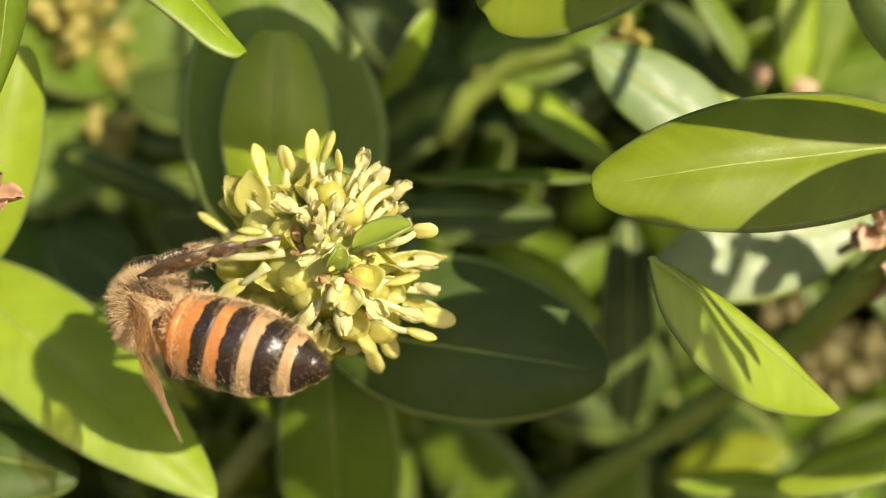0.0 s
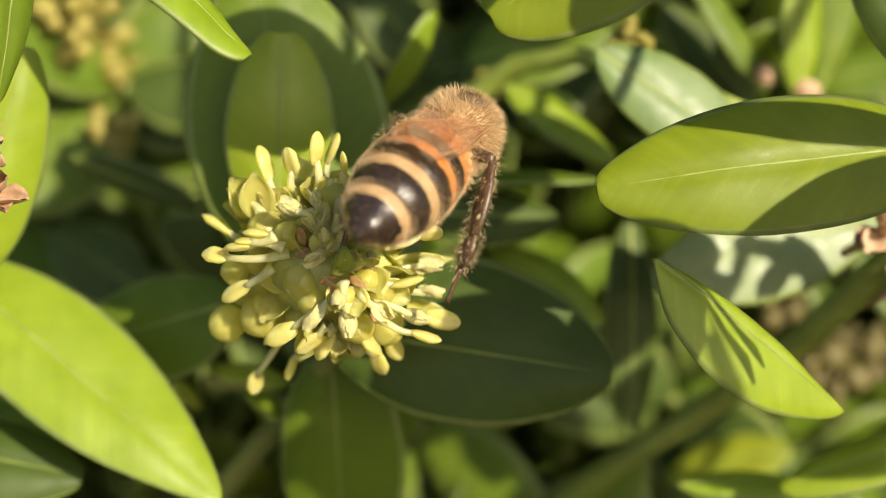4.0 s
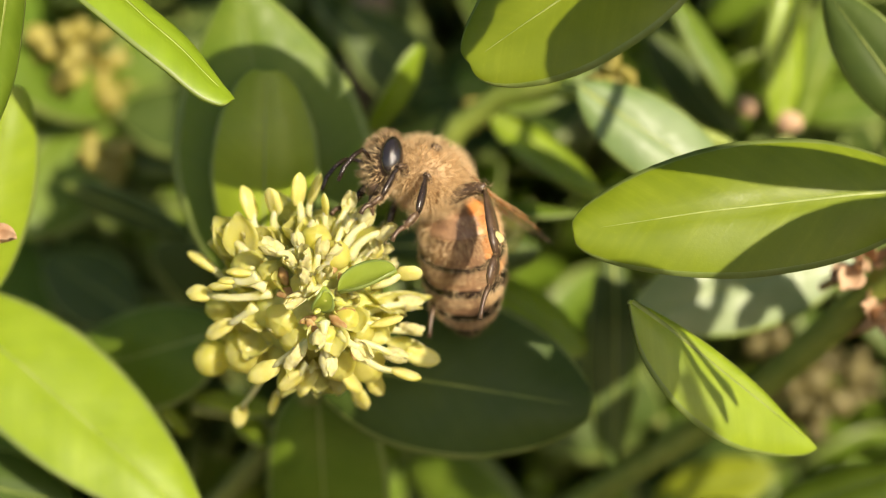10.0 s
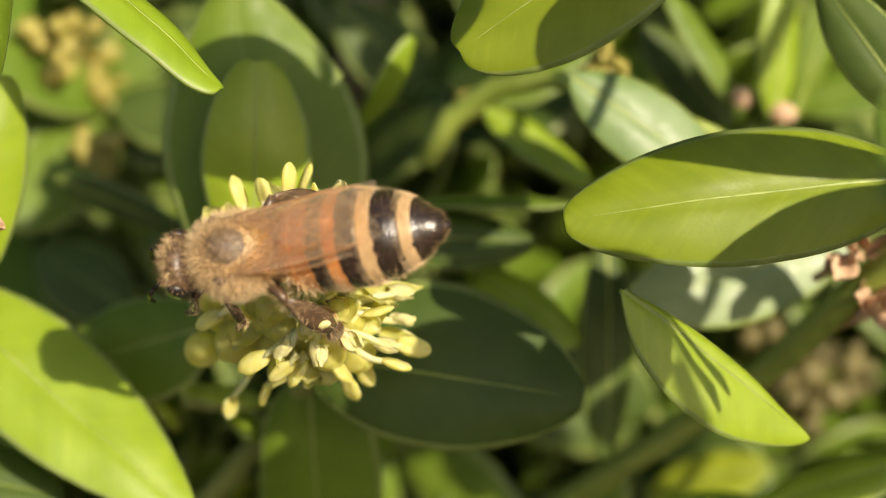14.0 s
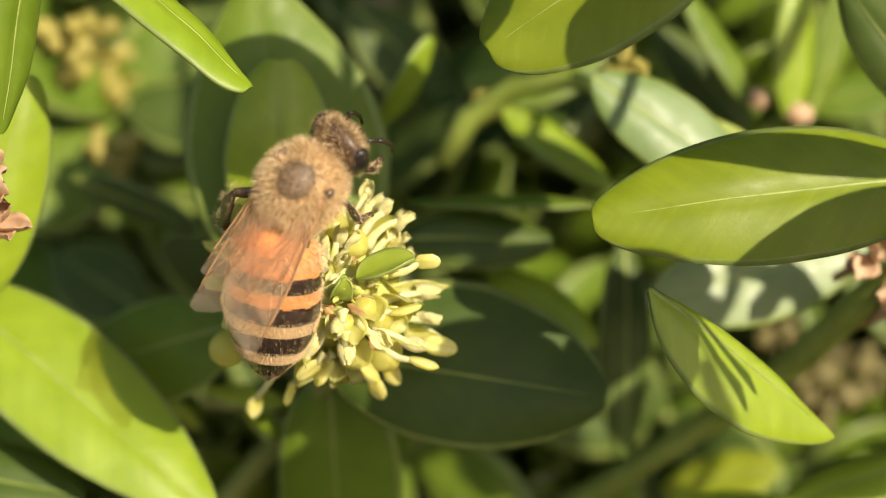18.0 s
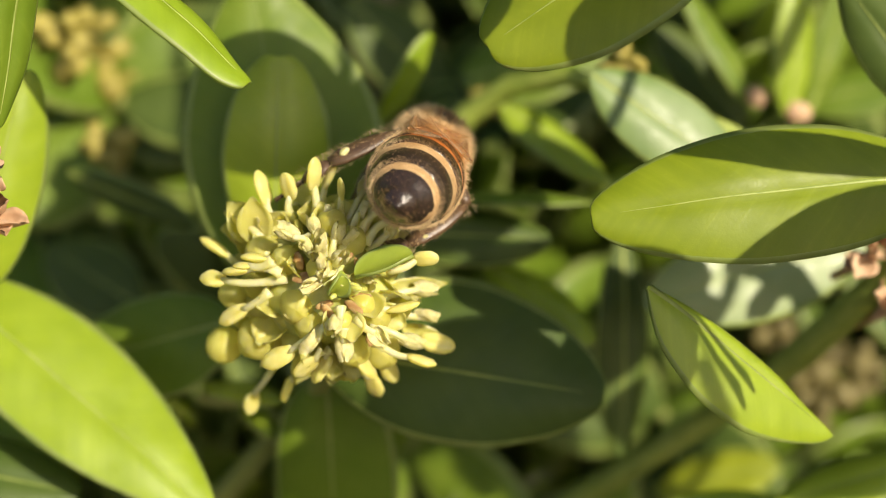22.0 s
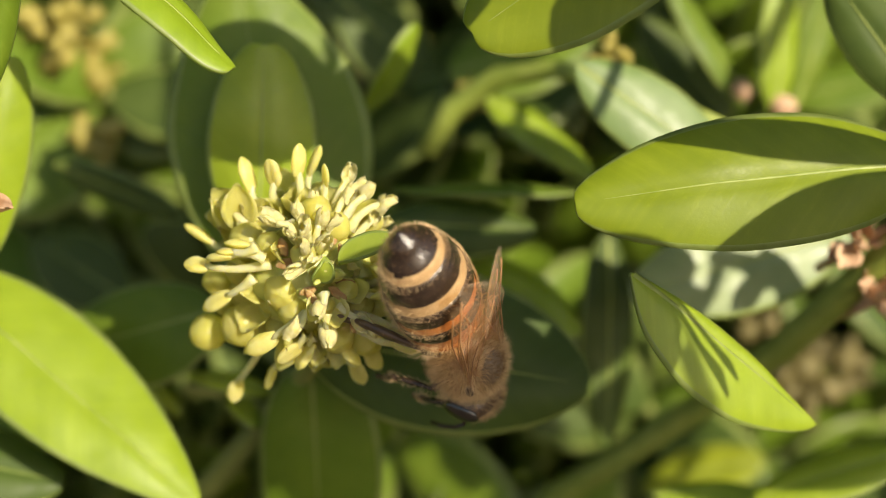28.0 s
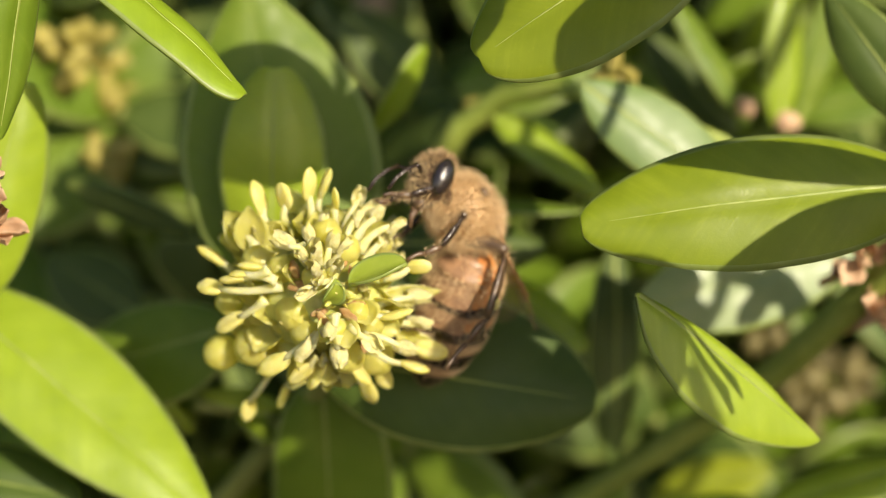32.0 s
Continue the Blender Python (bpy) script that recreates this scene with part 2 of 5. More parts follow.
def sheet(bm, rows, closed=False, material=0):
    """Skins rows of points with quads."""
    grid = [[bm.verts.new(p) for p in row] for row in rows]
    for a, b in zip(grid, grid[1:]):
        n = len(a)
        for j in range(n if closed else n - 1):
            k = (j + 1) % n
            face = bm.faces.new((a[j], a[k], b[k], b[j]))
            face.material_index = material
    return grid


def tube(bm, points, radii, sides=8, material=0, squash=1.0):
    """A round, capped stem through the points."""
    points = [Vector(p) for p in points]
    rows, normal = [], None
    for i, p in enumerate(points):
        way = (points[min(i + 1, len(points) - 1)] - points[max(i - 1, 0)]).normalized()
        if normal is None:
            normal = way.orthogonal().normalized()
        normal = (normal - way * normal.dot(way)).normalized()
        side = way.cross(normal)
        r = radii[i] if isinstance(radii, (list, tuple)) else radii
        rows.append([p + (normal * math.cos(a) + side * math.sin(a) * squash) * r for a in (math.tau * k / sides for k in range(sides))])
    grid = sheet(bm, rows, True, material)
    for ring in (grid[0][::-1], grid[-1]):
        face = bm.faces.new(ring)
        face.material_index = material


def bend(a, b, sag, steps=8):
    """Points of a bow from a to b, its middle moved by sag."""
    a, b, sag = Vector(a), Vector(b), Vector(sag)
    return [a.lerp(b, i / steps) + sag * (4 * (i / steps) * (1 - i / steps)) for i in range(steps + 1)]


def ball(bm, centre, radii, rings=10, sides=14, material=0, shape=None):
    centre = Vector(centre)
    rows = []
    for i in range(rings + 1):
        a = math.pi * (0.02 + 0.96 * i / rings)
        row = []
        for k in range(sides):
            b = math.tau * k / sides
            p = Vector((math.cos(a), math.sin(a) * math.cos(b), math.sin(a) * math.sin(b)))
            if shape:
                p = shape(p)
            row.append(centre + Vector((p.x * radii[0], p.y * radii[1], p.z * radii[2])))
        rows.append(row)
    grid = sheet(bm, rows, True, material)
    bm.faces.new(grid[0][::-1]).material_index = material
    bm.faces.new(grid[-1]).material_index = material


# ---- leaves ----
def leaf_mesh(length, width, arch=0.6, roll=0.5, notch=0.35, seed=1, steps=26, across=20, material=GREEN, blunt=0.62, thick=0.28, twist=0.0, skew=0.0):
    """An oval box leaf along x, its upper face towards z: rolled margins, a sunken rib and a notched tip."""
    rng = random.Random(seed)
    shift = Vector((rng.random() * 50, rng.random() * 50, 0))
    bm = bmesh.new()
    tops, lows = [], []
    for i in range(steps + 1):
        s = 0.5 - 0.5 * math.cos(math.pi * i / steps)
        half = width / 2 * max(math.sin(math.pi * min(1, s ** 0.92)), 0) ** blunt
        half = max(half, 0.16 if i == 0 else 0.05)
        top, low = [], []
        for j in range(across + 1):
            u = j / across * 2 - 1
            u = math.copysign(abs(u) ** 0.85, u)
            y = u * half * (1 + (skew if u > 0 else -skew)) * (1 + 0.03 * noise.noise(Vector((s * 5, math.copysign(2.0, u), 0)) + shift))
            x = length * s - notch * math.exp(-(u * half / 0.6) ** 2) * max(0, (s - 0.9) / 0.1) ** 2
            z = arch * 4 * s * (1 - s) - roll * abs(u) ** 2.4 * min(1, half / (width * 0.3)) - 0.16 * math.exp(-(y / 0.4) ** 2) * (1 - s ** 4)
            z += 0.16 * noise.noise(Vector((x * 0.3, y * 0.35, 0)) + shift) + twist * u * half * (s - 0.3)
            z += 0.035 * math.sin((x - abs(y) * 0.9) * 3.4) * abs(u) * (1 - abs(u))
            top.append(Vector((x, y, z)))
            low.append(Vector((x, y * 0.985, z - thick * (0.55 + 0.45 * (1 - abs(u))))))
        tops.append(top)
        lows.append(low)
    a = sheet(bm, tops)
    b = sheet(bm, [row[::-1] for row in lows])
    for i in range(steps):
        for q in ((a[i][0], a[i + 1][0], b[i + 1][-1], b[i][-1]), (a[i + 1][-1], a[i][-1], b[i][0], b[i + 1][0])):
            bm.faces.new(q).material_index = 1
    for ring in (0, steps):
        for j in range(across):
            q = (a[ring][j], b[ring][across - j], b[ring][across - j - 1], a[ring][j + 1])
            bm.faces.new(q if ring == 0 else q[::-1]).material_index = 1
    for i in range(steps):
        for j in (0, across):
            for f in a[i][j].link_faces:
                if a[i + 1][j] in f.verts:
                    f.material_index = 1
    bmesh.ops.recalc_face_normals(bm, faces=bm.faces)
    return finish("leaf", bm, [material, EDGE])


def rib_mesh(length, arch, notch, seed, width=0.22):
    """The pale rib that runs along the middle of a leaf."""
    rng = random.Random(seed)
    shift = Vector((rng.random() * 50, rng.random() * 50, 0))
    bm = bmesh.new()
    rows = []
    for i in range(31):
        s = 0.01 + 0.9 * i / 30
        z = arch * 4 * s * (1 - s) - 0.16 * (1 - s ** 4) + 0.16 * noise.noise(Vector((length * s * 0.3, 0, 0)) + shift)
        w = width * (1 - s)
        rows.append([(length * s, -w, z - 0.06), (length * s, -w * 0.5, z + 0.035), (length * s, w * 0.5, z + 0.035), (length * s, w, z - 0.06), (length * s, 0, z - 0.14)])
    sheet(bm, rows, True)
    return finish("midrib", bm, RIB)


def leaf(sprig, base, tip, width, facing, material=GREEN, arch=0.6, roll=0.5, label="", rib=True, seed=None, notch=0.3, blunt=0.62, detail=1.0, twist=0.0, skew=0.0):
    """A leaf of a sprig from base to tip, its upper face leaning towards facing."""
    base, tip = Vector(base), Vector(tip)
    length = (tip - base).length
    seed = seed if seed is not None else int(abs(base.x * 31 + base.y * 17 + tip.x * 7) * 10) % 9973
    data = leaf_mesh(length, width, arch, roll, notch, seed, int(26 * detail), int(20 * detail) // 2 * 2, material, blunt, twist=twist, skew=skew)
    ob = part("leaf", data, material, sprig, label, axes(base, tip - base, facing))
    if rib:
        part("midrib", rib_mesh(length, arch, notch, seed), RIB, ob)
    return ob


def stem(sprig, points, radii, material=TWIG, label=""):
    bm = bmesh.new()
    tube(bm, points, radii, 10)
    return part("stem", bm, material, sprig, label)


# the flowering sprig
flower_sprig = thing("boxwood_sprig", "green boxwood sprig with oval leaves below the flower", "sprig", "sprigs of the hedge")
stem(flower_sprig, [(-6.40, -3.67, -4.00), (-6.44, -4.95, -7.00), (-7.23, -7.40, -11.00), (-9.77, -10.67, -16.00), (-14.95, -16.65, -22.00), (-22.51, -25.22, -34.00)], [0.7, 0.7, 0.7, 0.75, 0.85, 1.0], TWIG, "thin olive twig")
leaf(flower_sprig, (-10.23, 0.22, -7.00), (-9.84, 11.73, -5.50), 6.54, (0.1, 0.05, 1), YOUNG, 0.5, 0.9, "oval green leaf shaded behind the flower", blunt=0.45, skew=-0.01)
leaf(flower_sprig, (-8.57, -4.51, -10.00), (-12.04, 17.60, -10.00), 12.6, (0.1, 0.1, 1), GREEN, 0.6, 0.8, "long green leaf sunlit towards its tip", blunt=0.8, skew=-0.07)
leaf(flower_sprig, (-7.38, -8.16, -12.00), (-6.91, -22.01, -18.00), 8.00, (0, 0.2, 1), GREEN, 0.8, 0.9, "broad green leaf shaded by the flower", blunt=0.38, skew=0.06)
leaf(flower_sprig, (-7.58, -5.82, -7.00), (9.62, -8.51, -6.00), 10.09, (0.05, 0.15, 1), SHADED, 0.7, 0.9, "dark green leaf lying in shade", blunt=0.61, skew=0.13)
leaf(flower_sprig, (-13.42, -4.31, -11.50), (-24.47, -7.60, -15.00), 6.78, (0, 0.2, 1), GREEN, 0.4, 0.5, "green leaf half hidden behind the flower", blunt=0.46, skew=0.10)

# the sprig with the large leaf at the bottom
low_sprig = thing("boxwood_sprig", "yellow-green boxwood sprig with one large sunlit leaf", "sprig", "sprigs of the hedge")
stem(low_sprig, [(-30.59, -0.89, -3.00), (-34.58, -4.46, -8.00), (-42.15, -14.68, -25.00), (-52.76, -32.23, -50.00)], [0.6, 0.7, 0.9, 1.1])
leaf(low_sprig, (-31.94, -0.78, -9.50), (-13.19, -15.85, -5.50), 8.1, (0.28, 0.42, 0.86), YOUNG, 0.7, 0.5, "large bright yellow-green leaf in sunlight", blunt=0.8, skew=0.04)
leaf(low_sprig, (-27.86, -3.18, -4.00), (-24.03, 10.69, -3.00), 5.81, (0.5, 0.4, 0.75), YOUNG, 0.4, 0.6, "bright leaf standing upright in sunlight", blunt=0.49, skew=0.0)
leaf(low_sprig, (-32.58, -12.54, -8.00), (-21.88, -14.73, -9.00), 5.62, (0.0, 0.5, 0.9), SHADED, 0.4, 0.6, "dark leaf below the bright one")

# the sprig above the flower
high_sprig = thing("boxwood_sprig", "boxwood sprig with narrow sunlit leaves", "sprig", "sprigs of the hedge")
stem(high_sprig, [(-20.20, 17.70, 5.00), (-23.45, 23.12, -4.00), (-29.09, 34.85, -30.00)], [0.5, 0.7, 1.0])
leaf(high_sprig, (-21.02, 17.94, 5.00), (-10.07, 8.65, 6.00), 4.14, (0.55, 0.62, 0.5), YOUNG, 0.5, 0.5, "bright yellow-green leaf seen edge on", blunt=0.43, skew=-0.12)
leaf(high_sprig, (-21.71, 18.03, 6.00), (-23.51, 6.13, 5.00), 3.44, (0.75, 0.1, 0.5), GREEN, 0.3, 0.4, "narrow green leaf hanging down")

# the sprig with the large leaf in front
side_sprig = thing("boxwood_sprig", "boxwood sprig with broad leaves crossed by sharp shadows", "sprig", "sprigs of the hedge")
stem(side_sprig, [(27.73, 4.73, 2.00), (29.03, 2.41, -3.00), (26.88, -1.29, -8.00), (24.57, -4.07, -11.00), (22.44, -6.73, -14.00), (18.06, -11.13, -20.00), (13.87, -14.38, -23.00), (9.22, -18.28, -28.00), (5.56, -23.44, -36.00)], [0.5, 0.7, 1.0, 1.05, 1.0, 0.95, 0.9, 1.0, 1.1], GREENTWIG, "thick green twig")
leaf(side_sprig, (26.88, 4.29, 3.00), (7.24, 1.87, 4.50), 7.69, (0.0, 0.3, 0.95), OLIVE, 0.9, 0.7, "broad leaf half in sun and half in shadow", blunt=0.56, skew=-0.02)
leaf(side_sprig, (10.69, -1.68, 4.00), (21.66, -10.32, -0.50), 4.42, (0.35, 0.25, 0.9), YOUNG, 0.4, 0.5, "bright green leaf marked by thin shadows", blunt=0.8, skew=-0.58)

top_sprig = thing("boxwood_sprig", "boxwood sprig with a rounded leaf reaching into view", "sprig", "sprigs of the hedge")
stem(top_sprig, [(13.16, 18.11, 6.50), (17.04, 22.87, 2.00), (30.19, 38.18, -30.00)], [0.5, 0.7, 1.0])
leaf(top_sprig, (14.20, 18.57, 6.50), (1.77, 10.58, 5.50), 8.62, (0.2, 0.5, 0.85), OLIVE, 0.6, 0.7, "rounded green leaf partly in shadow", blunt=0.49, skew=-0.01)
leaf(top_sprig, (28.27, 7.46, -2.00), (22.72, 16.03, -4.00), 4.06, (-0.4, 0.3, 0.8), SHADED, 0.4, 0.5, "dark leaf at the side")

# unseen leaves added above the view to shade the background at the top
leaf(top_sprig, (25, 25.5, -5), (10, 23.5, -5), 9.0, PLAN_SUN, GREEN, 0.4, 0.5)
leaf(top_sprig, (16, 31, -8), (1, 27, -8), 9.0, PLAN_SUN, GREEN, 0.4, 0.5)
stem(top_sprig, [(25, 25.5, -5), (16, 31, -8), (24, 36, -20), (30.19, 38.18, -30)], [0.4, 0.5, 0.7, 0.9])

# sprigs leaning over from above, out of view, that throw the sharp shadows
def towards_sun(p, k):
    return tuple(Vector(p) + PLAN_SUN * k)


shade_sprig = thing("boxwood_sprig", "boxwood sprig leaning over the flower and shading it", "sprig", "sprigs of the hedge")
leaf(shade_sprig, (13.0, 19.8, 21.0), (0.2, 18.6, 20.0), 10.0, PLAN_SUN, GREEN, 0.4, 0.5)
leaf(shade_sprig, (29.5, 4.0, 30), (17.5, 4.0, 30), 10.4, PLAN_SUN, GREEN, 0.2, 0.2, blunt=0.35)
leaf(shade_sprig, (24.8, 6.2, 34.0), (17.4, 1.4, 34.0), 3.0, PLAN_SUN, GREEN, 0.2, 0.2)
stem(shade_sprig, [(13.0, 19.8, 21.0), towards_sun((13.0, 19.8, 21.0), 25), towards_sun((13.0, 19.8, 21.0), 50), (32, 75, 40), (30, 95, -40)], [0.35, 0.45, 0.6, 0.9, 1.4])
HIGH = Vector(towards_sun((29.9, 3.6, 30.0), 60))
stem(shade_sprig, [(29.9, 3.6, 30.0), towards_sun((29.9, 3.6, 30.0), 30), HIGH, (64, 0, 70), (70, -60, 40), (60, -90, -20)], [0.3, 0.4, 0.5, 0.8, 1.0, 1.3])
stem(shade_sprig, [(24.8, 6.2, 34.0), towards_sun((24.8, 6.2, 34.0), 45), HIGH], [0.25, 0.3, 0.4])
stem(shade_sprig, [(23.4, 8.5, 30.0), towards_sun((23.4, 8.5, 30.0), 40), towards_sun((23.4, 4.2, 30.0), 55), HIGH], [0.25, 0.3, 0.35, 0.4])
outer_sprig = thing("boxwood_sprig", "boxwood sprig overhanging the broad leaf", "sprig", "sprigs of the hedge")
leaf(outer_sprig, (41.4, 10.4, 25.0), (26.0, 5.2, 25.0), 5.4, PLAN_SUN, GREEN, 0.4, 0.5)
leaf(outer_sprig, (40.1, 12.5, 25.0), (24.2, 13.8, 25.0), 2.5, PLAN_SUN, GREEN, 0.2, 0.2)
leaf(outer_sprig, (32.6, 20.3, 28.0), (18.8, 18.7, 28.0), 9.5, PLAN_SUN, GREEN, 0.4, 0.5)
# next two leaves: added out of view to darken the lower middle background
leaf(outer_sprig, (50, 0, 18), (35, -2, 18), 8.0, PLAN_SUN, GREEN, 0.4, 0.5)
leaf(outer_sprig, (47, 3, 18.5), (33, 2.5, 18.5), 6.5, PLAN_SUN, GREEN, 0.4, 0.5)
stem(outer_sprig, [(47, 3, 18.5), (50, 0, 18), (52, 10, 0), (50, 30, -30), (46, 60, -40)], [0.4, 0.4, 0.6, 0.8, 1.0])
stem(outer_sprig, [(41.4, 10.4, 25.0), (44.2, 20.5, 22.0), (46, 40, 0), (46, 60, -40)], [0.4, 0.6, 0.9, 1.3])
stem(outer_sprig, [(32.6, 20.3, 28.0), (37.1, 35.1, 20.0), (46, 60, -40)], [0.35, 0.5, 0.8])
stem(outer_sprig, [(29.9, -0.3, 25.0), (29.3, 1.0, 25.0), (28.0, 2.4, 25.0), (26.1, 5.2, 25.0), towards_sun((26.1, 5.2, 25.0), 30), towards_sun((26.1, 5.2, 25.0), 55), (64, 0, 70), (70, -60, 40), (60, -90, -20)], [0.12, 0.34, 0.18, 0.16, 0.16, 0.2, 0.4, 0.6, 0.9])
stem(outer_sprig, [(30.8, 0.7, 25.0), (30.1, 1.7, 25.0), (29.0, 2.7, 25.0), (26.7, 4.9, 25.0), (26.1, 5.2, 25.0)], [0.1, 0.3, 0.18, 0.14, 0.12])

# leaves deeper in the hedge
deep_sprig = thing("boxwood_sprig", "boxwood sprig with glossy leaves in the hedge behind the flower", "sprig", "sprigs of the hedge")
stem(deep_sprig, [(-4.79, 21.46, -34.00), (-5.45, 17.32, -35.00), (-6.38, 13.21, -37.00), (-7.29, 9.34, -38.00), (-8.37, 3.25, -42.00), (-7.52, -13.92, -55.00)], [1.5, 1.4, 1.5, 1.3, 1.2, 1.2], BARK, "brown woody stem")
leaf(deep_sprig, (-4.15, 8.15, -17.00), (-0.72, 14.37, -16.00), 2.97, (0.85, 0.3, 0.45), YOUNG, 0.4, 0.4)
leaf(deep_sprig, (3.84, 9.97, -20.00), (11.19, 4.44, -19.00), 3.3, (0.5, 0.3, 0.8), YOUNG, 0.4, 0.5)
leaf(deep_sprig, (9.28, 3.41, -13.00), (-2.81, 3.49, -15.00), 3.44, (0.2, 0.95, 0.25), GREEN, 0.3, 0.4)
leaf(deep_sprig, (-3.11, 1.12, -13.00), (7.04, 0.77, -14.00), 4.06, (0.1, 0.3, 0.95), SHADED, 0.4, 0.5)
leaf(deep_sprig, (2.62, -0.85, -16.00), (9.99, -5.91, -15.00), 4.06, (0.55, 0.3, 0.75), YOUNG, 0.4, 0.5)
leaf(deep_sprig, (11.95, 0.98, -18.00), (11.87, -14.00, -19.00), 4.06, (0.35, 0.1, 0.9), SHADED, 0.4, 0.5)
leaf(deep_sprig, (8.89, 10.94, -9.50), (18.96, 3.92, -9.50), 5.2, (0.21, 0.125, 0.97), GLOSSY, 0.2, 0.4)
stem(deep_sprig, [(-0.30, 6.37, -24.00), (1.63, 9.45, -23.00), (4.65, 11.29, -21.00), (8.24, 11.57, -18.00), (11.26, 10.54, -15.00), (14.97, 8.96, -13.00), (19.44, 7.02, -12.00)], [0.9, 0.9, 0.8, 0.65, 0.5, 0.45, 0.4], GREENTWIG, "olive twig bowed over the leaves")
leaf(deep_sprig, (27.11, 0.94, -14.80), (12.42, -3.31, -12.60), 6.72, (0.175, 0.163, 0.97), GLOSSY, 0.1, 0.2)
leaf(deep_sprig, (1.30, 12.44, -28.00), (11.84, 14.86, -28.00), 6.56, (0.2, 0.4, 0.8), GREEN, 0.3, 0.5)
leaf(deep_sprig, (-6.91, 18.41, -30.00), (1.36, 10.52, -34.00), 6.25, (0.1, 0.4, 0.8), SHADED, 0.3, 0.5)

edge_sprig = thing("boxwood_sprig", "boxwood sprig with upright bright leaves and reddish buds", "sprig", "sprigs of the hedge")
stem(edge_sprig, [(23.76, 8.71, -22.00), (24.00, 3.92, -28.00), (25.08, -5.95, -40.00)], [0.7, 0.8, 1.0])
leaf(edge_sprig, (23.66, 8.64, -21.00), (23.98, 19.90, -20.00), 3.59, (0.5, 0.1, 0.85), YOUNG, 0.3, 0.5)
leaf(edge_sprig, (25.77, 9.34, -25.00), (28.69, 20.23, -24.00), 3.12, (0.4, 0.1, 0.9), GREEN, 0.3, 0.5)
leaf(edge_sprig, (21.83, 9.68, -22.00), (15.72, 18.93, -21.00), 2.97, (0.5, 0.35, 0.7), GREEN, 0.3, 0.5)
leaf(edge_sprig, (21.61, 9.03, -26.00), (14.83, 16.20, -26.00), 4.06, (0.0, 0.2, 0.9), SHADED, 0.3, 0.5)
leaf(edge_sprig, (26.27, 11.08, -31.00), (35.97, 12.64, -30.00), 4.06, (0.4, 0.4, 0.8), GREEN, 0.3, 0.5)
leaf(edge_sprig, (30.02, -12.54, -10.00), (19.87, -15.96, -11.00), 3.75, (0.3, 0.7, 0.6), YOUNG, 0.3, 0.5)
leaf(edge_sprig, (25.22, -15.89, -32.00), (16.18, -18.32, -34.00), 4.5, (0.2, 0.5, 0.8), OLIVE, 0.3, 0.5)
leaf(edge_sprig, (14.64, -16.18, -16.00), (23.77, -16.38, -16.00), 2.50, (0.3, 0.7, 0.6), YOUNG, 0.3, 0.5)

foot_sprig = thing("boxwood_sprig", "small bright boxwood leaves low behind the flower", "sprig", "sprigs of the hedge")
stem(foot_sprig, [(-15.81, -9.48, -15.00), (-12.80, -10.03, -17.00), (-9.90, -13.26, -26.00)], [0.35, 0.4, 0.6])
leaf(foot_sprig, (-10.04, -9.49, -15.00), (-15.66, -8.50, -14.00), 1.88, (0.5, 0.6, 0.6), YOUNG, 0.2, 0.3)
leaf(foot_sprig, (-15.96, -11.21, -16.00), (-18.04, -9.12, -15.00), 1.41, (0.5, 0.6, 0.6), YOUNG, 0.2, 0.3)
leaf(foot_sprig, (-13.05, -9.58, -16.00), (-10.76, -12.02, -15.00), 2.03, (0.6, 0.4, 0.6), YOUNG, 0.2, 0.3)
leaf(foot_sprig, (-25.86, 5.28, -22.00), (-16.54, 1.59, -20.00), 2.50, (-0.5, -0.2, 0.8), SHADED, 0.2, 0.3)
leaf(foot_sprig, (-22.17, -4.22, -30.00), (-29.64, 0.33, -32.00), 5.94, (0.2, 0.2, 0.9), SHADED, 0.2, 0.4)


# ---- flowers ----
def anther_mesh(length, width, seed):
    """An unopened anther along x: two plump lobes, heels behind the filament, a cleft down the face and a bent, narrowed tip."""
    rng = random.Random(seed)
    shift = Vector((rng.random() * 40, rng.random() * 40, rng.random() * 40))
    lean, point, groove, heel = rng.uniform(-0.3, 0.3), rng.uniform(0.0, 0.32), rng.uniform(0.3, 0.55), rng.uniform(0.15, 0.45)
    bm = bmesh.new()

    def lobe(p):
        front = max(0.0, p.x)
        taper = 1.0 - point * front ** 1.6 - 0.12 * max(0.0, -p.x)
        lump = 1 + 0.2 * noise.noise(p * 1.9 + shift)
        cleft = groove * math.exp(-(p.y / 0.22) ** 2)
        x = p.x - heel * abs(p.y) * max(0.0, 0.35 - p.x)
        z = p.z * taper * lump * (1 - cleft if p.z > 0 else 1 - 0.35 * cleft)
        return Vector((math.copysign(abs(x) ** 0.85, x), p.y * taper * lump, z + lean * p.x * p.x))

    ball(bm, (length * 0.42, 0, 0), (length * 0.56, width * 0.5, width * 0.26), 14, 20, shape=lobe)
    return finish("anther", bm, ANTHER)


